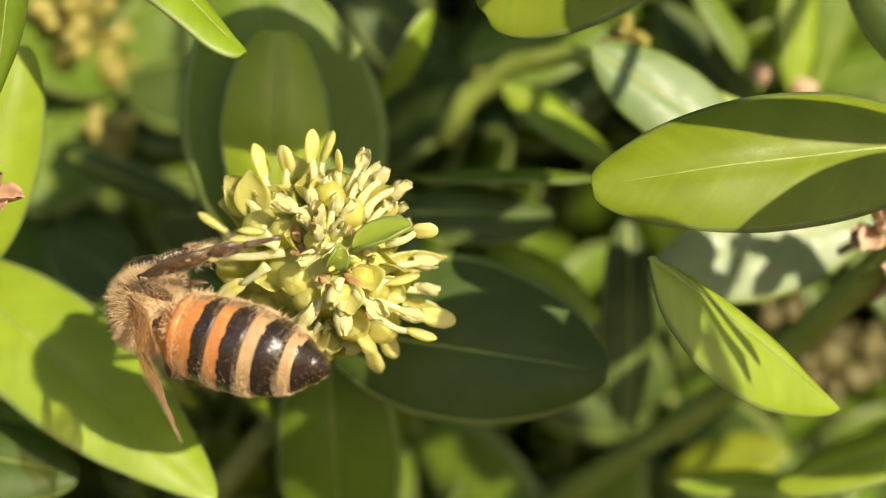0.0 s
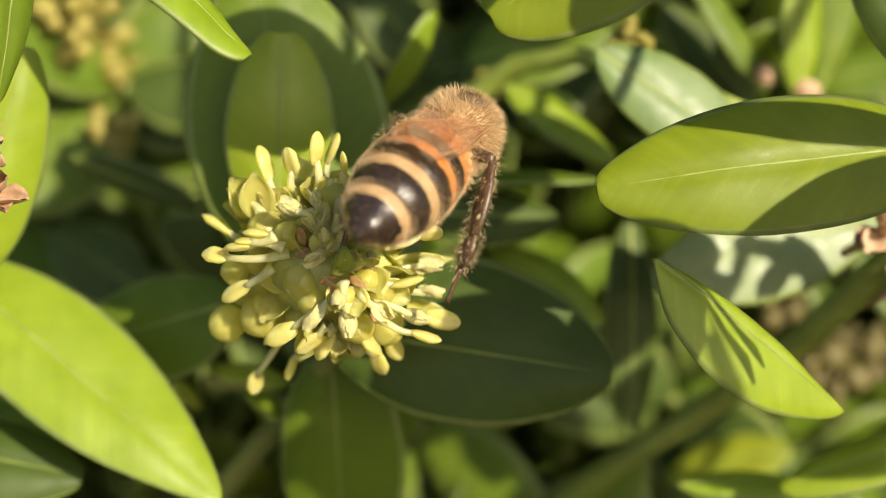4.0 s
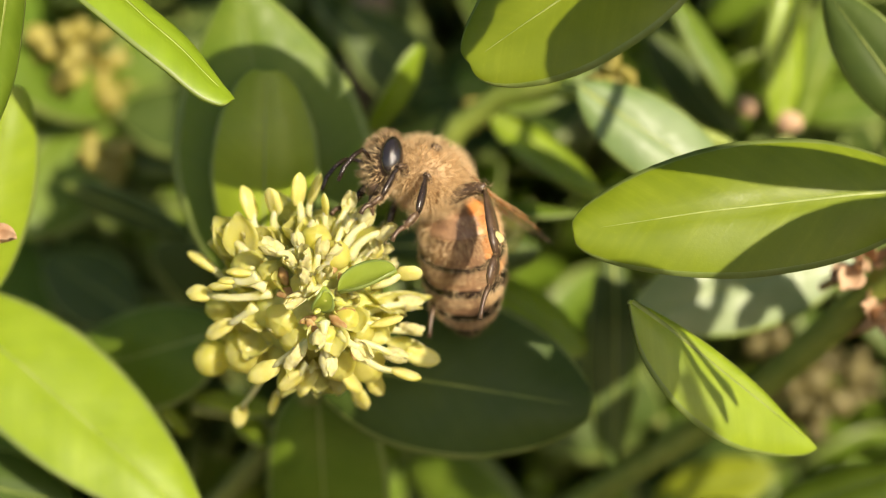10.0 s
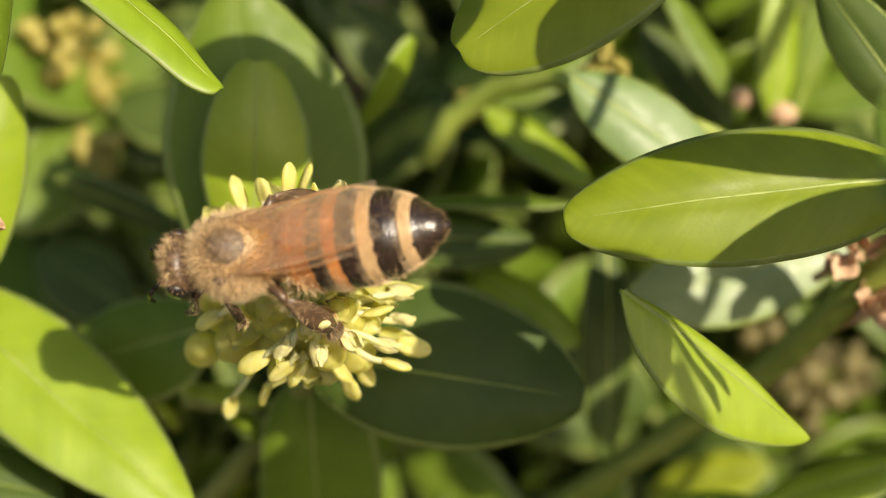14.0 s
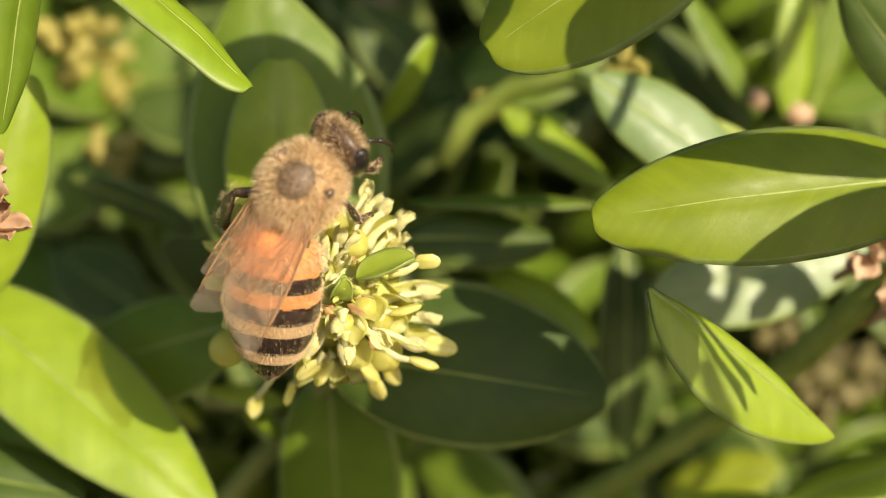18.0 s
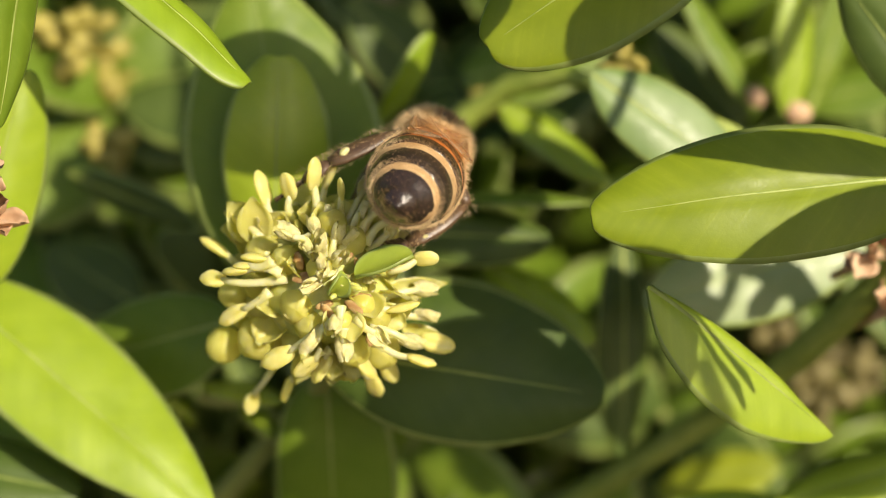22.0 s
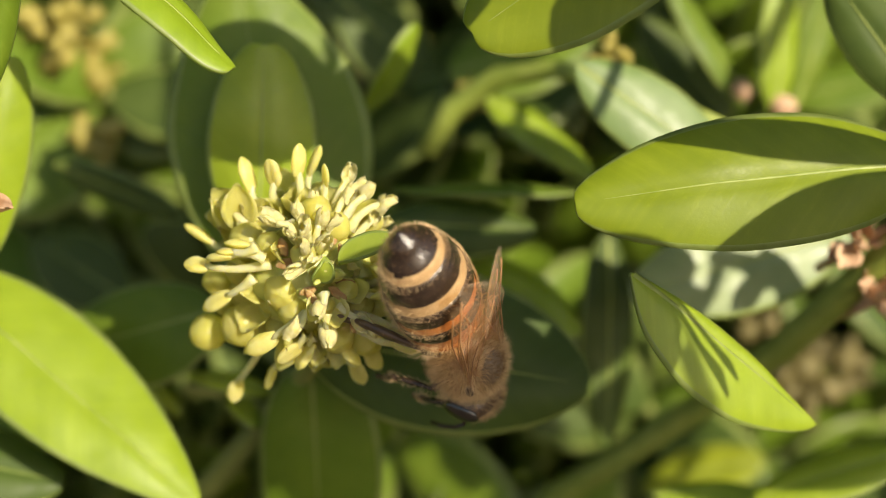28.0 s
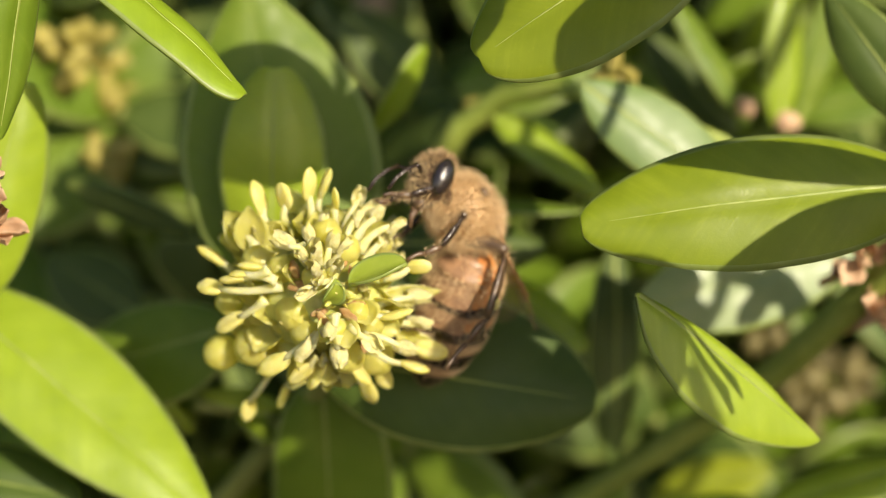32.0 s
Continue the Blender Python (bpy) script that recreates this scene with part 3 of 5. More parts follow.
def open_anther_mesh(size, seed):
    """A burst anther: two curled, ragged flaps with thin pale rims, and a knob of pollen between them."""
    rng = random.Random(seed)
    bm = bmesh.new()
    for side in (-1, 1):
        rows, low = [], []
        twist, flare = rng.uniform(-0.5, 0.5), rng.uniform(0.8, 1.25)
        for i in range(10):
            s = i / 9
            row = []
            for j in range(6):
                u = j / 5
                curl = (2.1 + 0.5 * math.sin(5 * s + twist * 6)) * u
                rim = 0.07 * rng.gauss(0, 1) * u
                wide = size * (0.06 + 0.3 * math.sin(curl) * flare) * (0.45 + 0.7 * math.sin(math.pi * (0.12 + 0.8 * s)))
                row.append(Vector((size * (1.1 * s - 0.25) + rim * size, side * wide, size * (0.26 * (1 - math.cos(curl)) + twist * (s - 0.4) * 0.35 + 0.05 * math.sin(8 * s + side)))))
            rows.append(row)
            low.append([p - Vector((0, side * 0.02, 0.075)) for p in row[::-1]])
        a, b = sheet(bm, rows), sheet(bm, low)
        for i in range(9):
            bm.faces.new((a[i][5], a[i + 1][5], b[i + 1][0], b[i][0]))
    ball(bm, (size * 0.28, 0, -0.02), (size * 0.4, size * 0.13, size * 0.12), 8, 10, shape=lambda p: p * (1 + 0.25 * noise.noise(p * 3 + Vector((seed, 0, 0)))))
    bmesh.ops.recalc_face_normals(bm, faces=bm.faces)
    return finish("anther", bm, POLLEN)


def tepal_mesh(length, width, cup, seed):
    """A small spoon-shaped petal along x, hollow towards z."""
    bm = bmesh.new()
    rng = random.Random(seed)
    k = rng.random() * 9
    up, low = [], []
    for i in range(9):
        s = i / 8
        half = width / 2 * max(0.12, math.sin(math.pi * (0.08 + 0.86 * s)) ** 0.7)
        r = []
        for j in range(7):
            u = j / 6 * 2 - 1
            r.append(Vector((length * s - 0.12 * u * u * length * s, u * half, cup * (u * u) * half * 1.25 + cup * 1.1 * s * s + 0.07 * math.sin(9 * s + 4 * u + k) - 0.3 * cup * max(0, s - 0.75))))
        up.append(r)
        low.append([p - Vector((0, 0, 0.07 + 0.1 * (1 - s))) for p in r[::-1]])
    a, b = sheet(bm, up), sheet(bm, low)
    for i in range(8):
        bm.faces.new((a[i][0], a[i + 1][0], b[i + 1][-1], b[i][-1]))
        bm.faces.new((a[i + 1][-1], a[i][-1], b[i][0], b[i + 1][0]))
    for j in range(6):
        bm.faces.new((a[8][j], a[8][j + 1], b[8][5 - j], b[8][6 - j]))
    bmesh.ops.recalc_face_normals(bm, faces=bm.faces)
    return finish("tepal", bm, TEPAL)


def stamen(cluster, base, tip, kind, size=1.0, seed=1):
    """A pale filament from base to tip, with its anther."""
    rng = random.Random(seed)
    base, tip = Vector(base), Vector(tip)
    way = (tip - base).normalized()
    m = axes(base, way, Vector((rng.uniform(-0.5, 0.5), rng.uniform(-0.5, 0.5), 1)))
    inv = m.inverted()
    bm = bmesh.new()
    length = (tip - base).length
    reach = max(length - 0.55 * size, 0.3)
    tube(bm, bend((0, 0, 0), (reach, 0, 0), (0, rng.uniform(-0.1, 0.1) * length, 0.06 * length), 6), [0.38, 0.3, 0.25, 0.23, 0.22, 0.21, 0.19], 8, 0, 0.8)
    ob = part("stamen", bm, PALE, cluster, m=m)
    turn = pose(reach, 0, 0, rng.uniform(0, 360), rng.uniform(-14, 14), rng.uniform(-18, 18))
    if kind == "bud":
        part("anther", anther_mesh(rng.uniform(1.25, 1.6) * min(size, 1.12), rng.uniform(0.85, 1.1) * min(size, 1.1), seed), ANTHER, ob, m=turn)
    else:
        part("anther", open_anther_mesh(1.05 * size, seed), POLLEN, ob, m=turn)
    return ob


cluster = thing("flower_cluster", "yellow boxwood flower cluster with many pollen-bearing stamens", "flower")

# upper floret: upright buds on short stalks
for k, (base, tip, kind, size) in enumerate([
    ((-9.46, 1.68, 0.00), (-10.20, 3.52, 0.50), "bud", 1.15), ((-8.48, 1.89, 0.50), (-8.63, 3.84, 1.50), "bud", 1.5),
    ((-7.21, 1.97, 1.00), (-7.28, 4.27, 2.00), "bud", 1.2), ((-6.89, 2.36, 0.00), (-6.66, 4.35, 0.50), "bud", 1.15),
    ((-5.86, 1.95, 1.50), (-5.70, 3.44, 2.50), "bud", 0.85), ((-5.56, 1.04, 1.50), (-4.37, 3.84, 1.50), "open", 1.0),
    ((-5.07, 0.85, 2.00), (-3.82, 3.08, 1.50), "open", 0.95), ((-4.91, 0.43, 2.20), (-3.31, 2.75, 2.30), "open", 0.9),
    ((-4.47, 0.49, 2.00), (-2.41, 2.24, 2.00), "open", 1.0), ((-4.19, 0.04, 1.50), (-2.91, 1.47, 1.50), "open", 0.9),
    ((-5.32, 0.18, 3.00), (-4.68, 2.59, 2.50), "open", 0.8), ((-3.93, -0.12, 0.50), (-3.05, 0.80, 1.00), "bud", 0.8),
]):
    stamen(cluster, base, tip, kind, size, 100 + k)

# outer florets on the shaded side: long pale filaments
for k, (base, tip, kind, size) in enumerate([
    ((-8.66, -1.32, 2.50), (-12.86, -1.51, 1.50), "bud", 1.15), ((-8.91, -1.07, 3.00), (-11.42, -0.95, 2.50), "bud", 1.0),
    ((-9.01, -0.72, 2.00), (-10.37, -0.11, 2.00), "bud", 1.0), ((-11.50, -0.74, -1.00), (-13.07, 0.45, -1.00), "bud", 1.5),
    ((-9.61, -2.08, 2.00), (-11.71, -3.48, 1.00), "bud", 1.25), ((-6.67, -4.00, 3.00), (-9.11, -5.77, 2.50), "bud", 1.25),
    ((-9.42, -5.81, -2.00), (-11.38, -8.63, -3.50), "bud", 1.15), ((-8.38, -6.37, -1.00), (-9.10, -7.75, -2.50), "bud", 1.4),
    ((-10.33, 0.81, 1.00), (-11.53, 1.68, 0.00), "bud", 1.2), ((-9.31, -0.41, 3.40), (-11.02, -0.77, 2.80), "bud", 0.7),
    ((-7.37, 0.78, 3.50), (-8.82, 0.93, 3.80), "open", 1.1), ((-6.72, -1.29, 4.20), (-7.53, -1.70, 4.40), "open", 0.95),
]):
    stamen(cluster, base, tip, kind, size, 200 + k)

# lower florets, hanging and turned outwards
for k, (base, tip, kind, size) in enumerate([
    ((-6.18, -3.69, 3.50), (-7.31, -5.17, 3.50), "open", 1.15), ((-5.55, -3.96, 4.00), (-5.58, -5.35, 3.60), "open", 1.2),
    ((-5.67, -2.91, 4.40), (-5.74, -3.93, 4.80), "open", 0.9), ((-4.84, -3.54, 3.50), (-3.43, -4.56, 4.00), "open", 1.0),
    ((-4.12, -4.01, 3.00), (-1.68, -4.87, 2.60), "open", 1.1), ((-4.42, -3.11, 3.00), (-2.39, -3.02, 3.00), "bud", 1.15),
    ((-3.88, -4.82, 1.80), (-1.40, -5.98, 1.20), "bud", 1.3), ((-3.89, -2.55, 1.50), (-0.92, -1.90, 0.60), "open", 1.2),
    ((-3.61, -3.18, 1.00), (-0.92, -3.66, 0.40), "open", 1.1), ((-3.94, -4.12, 0.50), (-0.56, -5.04, -0.50), "bud", 1.2),
    ((-5.08, -5.26, 2.00), (-4.44, -6.51, 1.50), "bud", 1.7), ((-3.96, -5.69, 0.00), (-2.87, -6.66, -0.60), "bud", 1.6),
    ((-4.89, -6.00, 0.00), (-3.85, -7.47, -1.00), "bud", 1.3), ((-6.75, -5.26, 2.00), (-7.70, -6.51, 1.50), "bud", 1.7),
    ((-6.33, -5.29, 1.50), (-6.82, -6.54, 1.00), "bud", 1.5), ((-3.24, -0.87, 2.50), (-1.19, -0.18, 2.60), "bud", 0.95),
]):
    stamen(cluster, base, tip, kind, size, 300 + k)

# the crowded middle: curled open anthers
for k, (base, tip, size) in enumerate([
    ((-6.66, 0.18, 3.00), (-7.17, 1.60, 4.00), 0.9), ((-6.47, -0.11, 3.50), (-6.54, 0.83, 4.60), 1.1), ((-6.18, -0.11, 3.50), (-5.89, 1.21, 4.20), 1.0),
    ((-6.33, -0.41, 3.50), (-6.65, -0.26, 5.00), 1.1), ((-6.03, -0.56, 3.50), (-5.49, 0.03, 5.00), 1.0), ((-5.91, -0.41, 3.00), (-4.97, 0.92, 3.80), 0.9),
    ((-6.66, -0.11, 3.00), (-7.75, 0.18, 4.20), 0.9), ((-6.51, 0.48, 3.00), (-6.21, 2.28, 3.00), 0.9), ((-6.18, -0.86, 3.50), (-6.53, -1.23, 4.80), 0.8),
]):
    stamen(cluster, base, tip, "open", size, 400 + k)

# rounded tepals and closed buds round the base
for k, (base, tip, width, cup) in enumerate([
    ((-10.20, 0.82, -0.50), (-12.15, 2.83, 0.00), 2.3, 0.5), ((-10.39, 0.50, 0.50), (-10.66, 3.11, 0.80), 2.0, 0.5), ((-10.62, 1.30, -1.50), (-12.69, 1.30, -1.00), 2.0, 0.4),
    ((-6.28, 0.79, 2.00), (-6.89, 2.76, 2.00), 1.8, 0.4), ((-5.41, 0.80, 1.50), (-5.89, 2.95, 1.00), 1.8, 0.4), ((-8.80, 0.19, 1.00), (-9.97, -1.02, 1.50), 1.7, 0.4),
    ((-5.62, -3.41, 3.00), (-6.63, -4.43, 3.50), 1.7, 0.5), ((-5.29, -3.09, 3.50), (-4.99, -4.73, 3.50), 1.7, 0.5), ((-3.85, -2.98, 2.50), (-2.36, -3.91, 1.80), 1.6, 0.4),
    ((-4.27, -2.21, 3.00), (-3.82, -3.55, 3.20), 1.7, 0.5), ((-3.91, -2.26, 1.00), (-0.09, -1.68, -0.50), 1.3, 0.3), ((-2.42, -4.16, -0.50), (0.13, -5.22, -1.50), 1.2, 0.3),
    ((-7.28, -5.01, 1.00), (-8.29, -7.08, 0.00), 1.4, 0.4), ((-5.78, -5.04, 0.50), (-6.44, -6.92, 0.00), 1.4, 0.4), ((-4.86, -5.04, 0.50), (-5.20, -7.08, 0.00), 1.4, 0.4),
]):
    part("tepal", tepal_mesh((Vector(tip) - Vector(base)).length, width, cup, k), TEPAL, cluster, m=axes(base, Vector(tip) - Vector(base), (0, 0, 1)))
for k, (centre, r) in enumerate([
    ((-12.59, -5.26, -2.50), 1.05), ((-10.51, -4.80, -1.00), 1.25), ((-8.55, -3.19, 0.50), 1.05), ((-11.88, -2.30, -1.00), 0.9), ((-10.26, -2.93, -1.00), 1.1),
    ((-6.94, 0.33, 3.20), 0.85), ((-5.21, 0.66, 2.80), 0.9), ((-3.94, -3.34, 2.40), 0.95), ((-5.77, -3.65, 3.00), 0.85), ((-7.97, -2.84, 1.80), 1.2), ((-4.57, -2.75, 3.00), 0.75), ((-8.71, -0.42, 2.00), 0.9),
    ((-10.05, -0.11, 0.80), 1.1), ((-6.24, 1.54, 2.60), 0.9), ((-5.10, -5.28, 1.60), 1.0), ((-3.62, -5.33, 0.80), 1.1), ((-7.35, -3.90, 2.00), 1.0), ((-6.77, -0.86, 3.60), 0.8), ((-9.37, -4.83, -1.50), 1.1), ((-11.48, -3.59, -2.00), 0.8), ((-8.29, -4.91, 0.00), 0.9), ((-10.51, -1.67, -0.50), 1.0),
]):
    bm = bmesh.new()
    ball(bm, (0, 0, 0), (r * 1.1, r, r), 10, 14, shape=lambda p: p * (1 - 0.07 * abs(math.sin(2 * math.atan2(p.z, p.y)))))
    part("bud", bm, TEPAL, cluster, "closed yellow bud", axes(centre, Vector(centre) - Vector((-7, -1.5, -6)), (0, 0, 1)))
# closely packed tepals and stamens between the florets
rng = random.Random(77)
heart = Vector((-6.59, -1.64, -2.20))
for k in range(84):
    d = Vector((rng.gauss(0, 1), rng.gauss(0, 1), abs(rng.gauss(0.35, 0.75)))).normalized()
    out = Vector((d.x * 1.08, d.y * 1.08, d.z * 1.2))
    if k % 4 != 0:
        c = heart + out * rng.uniform(2.5, 3.7)
        way = Vector((d.x, d.y, 0.3)) + Vector((rng.gauss(0, 0.5), rng.gauss(0, 0.5), rng.gauss(0, 0.25)))
        part("tepal", tepal_mesh(rng.uniform(1.6, 2.5), rng.uniform(1.3, 2.3), rng.uniform(0.3, 0.8), 500 + k), TEPAL, cluster, m=axes(c, way, d + Vector((rng.gauss(0, 0.3), rng.gauss(0, 0.3), 0.8))))
    else:
        stamen(cluster, heart + out * 2.6, heart + out * rng.uniform(4.2, 5.2), "bud" if rng.random() < 0.2 else "open", rng.uniform(0.8, 1.1), 500 + k)
# green ovary, bract and rusty scales in the heart of the cluster
bm = bmesh.new()
ball(bm, (0, 0, 0), (3.5, 3.8, 3.4), 16, 20, shape=lambda p: p * (1 + 0.12 * noise.noise(p * 3.1)))
part("receptacle", bm, OVARY, cluster, "green swollen flower base", axes((-6.47, -1.98, -0.60), (0, 0, 1), (0, 1, 0)))
bm = bmesh.new()
for dx, dy, s in ((0, 0, 1.0), (0.5, -0.35, 0.8), (-0.4, -0.5, 0.7)):
    ball(bm, (dx, dy, 0), (0.55 * s, 0.5 * s, 0.6 * s), 7, 9)
    tube(bm, [(dx, dy, 0.4 * s), (dx * 1.2, dy, 0.9 * s), (dx * 1.9 + 0.1, dy * 1.2, 1.3 * s)], [0.3 * s, 0.24 * s, 0.1], 7)
part("pistil", bm, OVARY, cluster, "pale green three-horned pistil", axes((-5.64, -1.66, 3.60), (1, 0.2, 0), (0, 0, 1)))
base, tip = Vector((-5.02, -1.06, 4.00)), Vector((-1.81, 0.06, 4.60))
BRACT = leaf_material("bract_skin", (0.24, 0.32, 0.03), (0.34, 0.42, 0.07), (0.48, 0.56, 0.07), 0.34, 0.38, 0.5)
part("bract", leaf_mesh((tip - base).length, 1.75, 0.15, -0.25, 0.1, 8, 16, 12, BRACT, 0.6, 0.4), BRACT, cluster, "flat bright green bract with a pale margin", axes(base, tip - base, (-0.35, 0.75, 0.8)))
base, tip = Vector((-6.13, -2.18, 4.20)), Vector((-5.47, -1.05, 5.20))
part("bract", leaf_mesh((tip - base).length, 1.2, 0.3, -0.3, 0.2, 9, 12, 8, BRACT, 0.5, 0.4), BRACT, cluster, "small curled pale green bract", axes(base, tip - base, (0.5, -0.2, 1)))
rng = random.Random(5)
rusty = [(-8.10, -0.32, 3.60), (-7.94, -1.30, 3.80), (-4.80, -3.01, 4.30), (-6.57, -2.89, 4.20), (-3.93, -4.99, 2.60), (-5.20, 0.42, 3.90), (-4.37, -2.42, 4.00), (-7.42, 0.72, 3.60), (-5.71, -3.52, 3.90), (-8.97, -2.82, 2.40), (-6.3, -3.3, 4.3), (-4.6, -0.5, 3.9)]
for k, c in enumerate(rusty):
    bm = bmesh.new()
    ball(bm, (0, 0, 0), (rng.uniform(0.4, 0.6), rng.uniform(0.2, 0.32), 0.07), 7, 10, shape=lambda p: p * (1 + 0.3 * noise.noise(p * 2 + Vector((k * 3, 0, 0)))))
    d = Vector(c) - heart
    c = heart + d * 0.9
    part("scale", bm, SCALE, cluster, "rusty orange bud scale" if k == 0 else "", axes(c, (rng.gauss(0, 1), rng.gauss(0, 1), 0.1), d))


def small_cluster(label, seed, buds=10, opens=8, spread=3.4, skin=None):
    """A flower cluster farther back, of buds and short stamens round a green base."""
    rng = random.Random(seed)
    ob = thing("flower_cluster", label, "flower", "flower clusters farther back")
    bm = bmesh.new()
    ball(bm, (0, 0, 0), (1.3, 1.3, 1.3), 8, 10)
    part("receptacle", bm, OVARY, ob)
    for k in range(buds + opens):
        d = Vector((rng.gauss(0, 1), rng.gauss(0, 1), rng.gauss(0.5, 0.8))).normalized()
        if k < buds:
            r = rng.uniform(0.75, 1.2)
            bm = bmesh.new()
            ball(bm, (0, 0, 0), (r * 1.15, r, r), 9, 12, shape=lambda p: p * (1 - 0.1 * abs(math.sin(2 * math.atan2(p.z, p.y)))))
            tube(bm, [(-r, 0, 0), (-r - 0.8, 0.1, 0), (-spread * 0.75, 0, 0)], [0.22, 0.2, 0.25], 6)
            part("bud", bm, TEPAL, ob, m=axes(d * spread * rng.uniform(0.65, 1.0), d, (0.3, 1, 0.2)))
            continue
        stamen(ob, d * 1.0, d * spread * rng.uniform(0.7, 1.05), "open", rng.uniform(1.1, 1.7), seed * 50 + k)
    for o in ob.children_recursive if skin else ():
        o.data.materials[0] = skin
    return ob


def place(ob, p, turn=0, tilt=0):
    ob.matrix_world = BRANCH @ mm_pose(Matrix.Translation(Vector(p))) @ pose(0, 0, 0, tilt, 0, turn)


# far clusters take the bud skin with shade already in its colour
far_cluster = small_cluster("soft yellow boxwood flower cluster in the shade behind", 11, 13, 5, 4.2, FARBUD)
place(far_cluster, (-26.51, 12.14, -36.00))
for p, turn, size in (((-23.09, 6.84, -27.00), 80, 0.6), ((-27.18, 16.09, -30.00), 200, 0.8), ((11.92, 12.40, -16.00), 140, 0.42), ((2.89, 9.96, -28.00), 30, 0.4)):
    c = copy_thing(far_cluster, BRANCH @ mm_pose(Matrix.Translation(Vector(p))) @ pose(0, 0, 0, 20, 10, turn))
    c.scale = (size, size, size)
brown_cluster = small_cluster("spent olive-brown bud cluster on a shaded twig", 17, 12, 2, 3.2, SPENT)
place(brown_cluster, (28.63, -9.26, -34.00))
for p, turn, size in (((24.95, -5.65, -30.00), 250, 0.7), ((27.36, -12.03, -36.00), 120, 0.8), ((31.64, -9.25, -34.00), 60, 0.6)):
    c = copy_thing(brown_cluster, BRANCH @ mm_pose(Matrix.Translation(Vector(p))) @ pose(0, 0, 0, 20, 10, turn))
    c.scale = (size, size, size)


def dry_flower(label, p, seed, size=1.0):
    """A withered flower of crumpled papery petals."""
    rng = random.Random(seed)
    ob = thing("withered_flower", label, "flower", "withered flowers", m=Matrix.Translation(Vector(p)))
    for k in range(9):
        d = Vector((rng.gauss(0, 1), rng.gauss(0, 1), rng.gauss(0.4, 0.7))).normalized()
        mesh = tepal_mesh(rng.uniform(1.2, 2.2) * size, rng.uniform(0.9, 1.6) * size, rng.uniform(0.4, 1.2), seed * 20 + k)
        mesh.materials[0] = DRY
        part("petal", mesh, DRY, ob, m=axes(d * 0.5 * size, d, (rng.random(), rng.random(), 1)))
    bm = bmesh.new()
    tube(bm, [(0, 0, 0.3), (-0.5, -0.6, -1.2), (-1.4, -1.5, -4.5)], [0.5, 0.35, 0.3], 7)
    part("stalk", bm, DRY, ob)
    return ob


dry_flower("withered pinkish-brown flower at the edge of the hedge", (-25.33, 3.87, 2.00), 3, 1.15)
dry_flower("withered pinkish-brown flower at the edge of the hedge", (-25.03, 1.90, 1.50), 4, 0.9)
dry_flower("withered brown flower below the broad leaf", (25.61, 0.02, -7.00), 5, 1.1)
dry_flower("withered brown flower below the broad leaf", (26.89, -3.18, -8.00), 6, 1.0)
for p in ((21.44, 10.64, -22.00), (24.04, 9.48, -21.00)):
    bm = bmesh.new()
    ball(bm, (0, 0, 0), (1.0, 0.8, 0.8), 8, 10)
    part("bud", bm, DRY, edge_sprig, "pinkish leaf bud", Matrix.Translation(Vector(p)))


# ---- hedge behind ----
def filler_sprig(seed):
    """A sprig of the hedge's depth: a stem with paired leaves."""
    rng = random.Random(seed)
    ob = thing("boxwood_sprig", "dark boxwood sprig deep in the hedge", "sprig", "sprigs deep in the hedge")
    bm = bmesh.new()
    tube(bm, [(0, 0, -14), (0.6, 0.3, -5), (0, 0, 6)], [0.8, 0.7, 0.4], 7)
    part("stem", bm, TWIG, ob)
    for k in range(9):
        h = -11 + 2.1 * k
        a = (k % 2) * math.pi / 2 + (k // 2) * 0.4 + rng.uniform(-0.4, 0.4)
        for b in (a, a + math.pi):
            d = Vector((math.cos(b), math.sin(b), rng.uniform(0.1, 0.7)))
            length = rng.uniform(9, 13)
            base = Vector((0, 0, h))
            leaf(ob, base, base + d.normalized() * length, rng.uniform(5.5, 7.5), Vector((0, 0, 1)) + d * 0.1, rng.choice((GREEN, SHADED, SHADED, GREEN)), 0.4, 0.5, rib=False, seed=seed * 40 + k, detail=0.45)
    return ob


kinds = [filler_sprig(s) for s in (1, 2, 3)]
rng = random.Random(21)
spots = []
for layer, z in enumerate((-44, -60)):
    for i in range(-3, 4):
        for j in range(-2, 3):
            spots.append((i * 13 + rng.uniform(-4, 4) + layer * 6, j * 13 + rng.uniform(-4, 4), z + rng.uniform(-6, 5)))
for k, (x, y, z) in enumerate(spots):
    m = BRANCH @ mm_pose(Matrix.Translation((x, y, z))) @ pose(0, 0, 0, rng.uniform(-40, 40), rng.uniform(-40, 40), rng.uniform(0, 360))
    if k < len(kinds):
        kinds[k].matrix_world = m
    else:
        copy_thing(kinds[k % 3], m)

hedge = tagged(new("hedge"), "dense green boxwood hedge rooted in bare soil", "hedge", kind="stuff")
rng = np.random.default_rng(9)


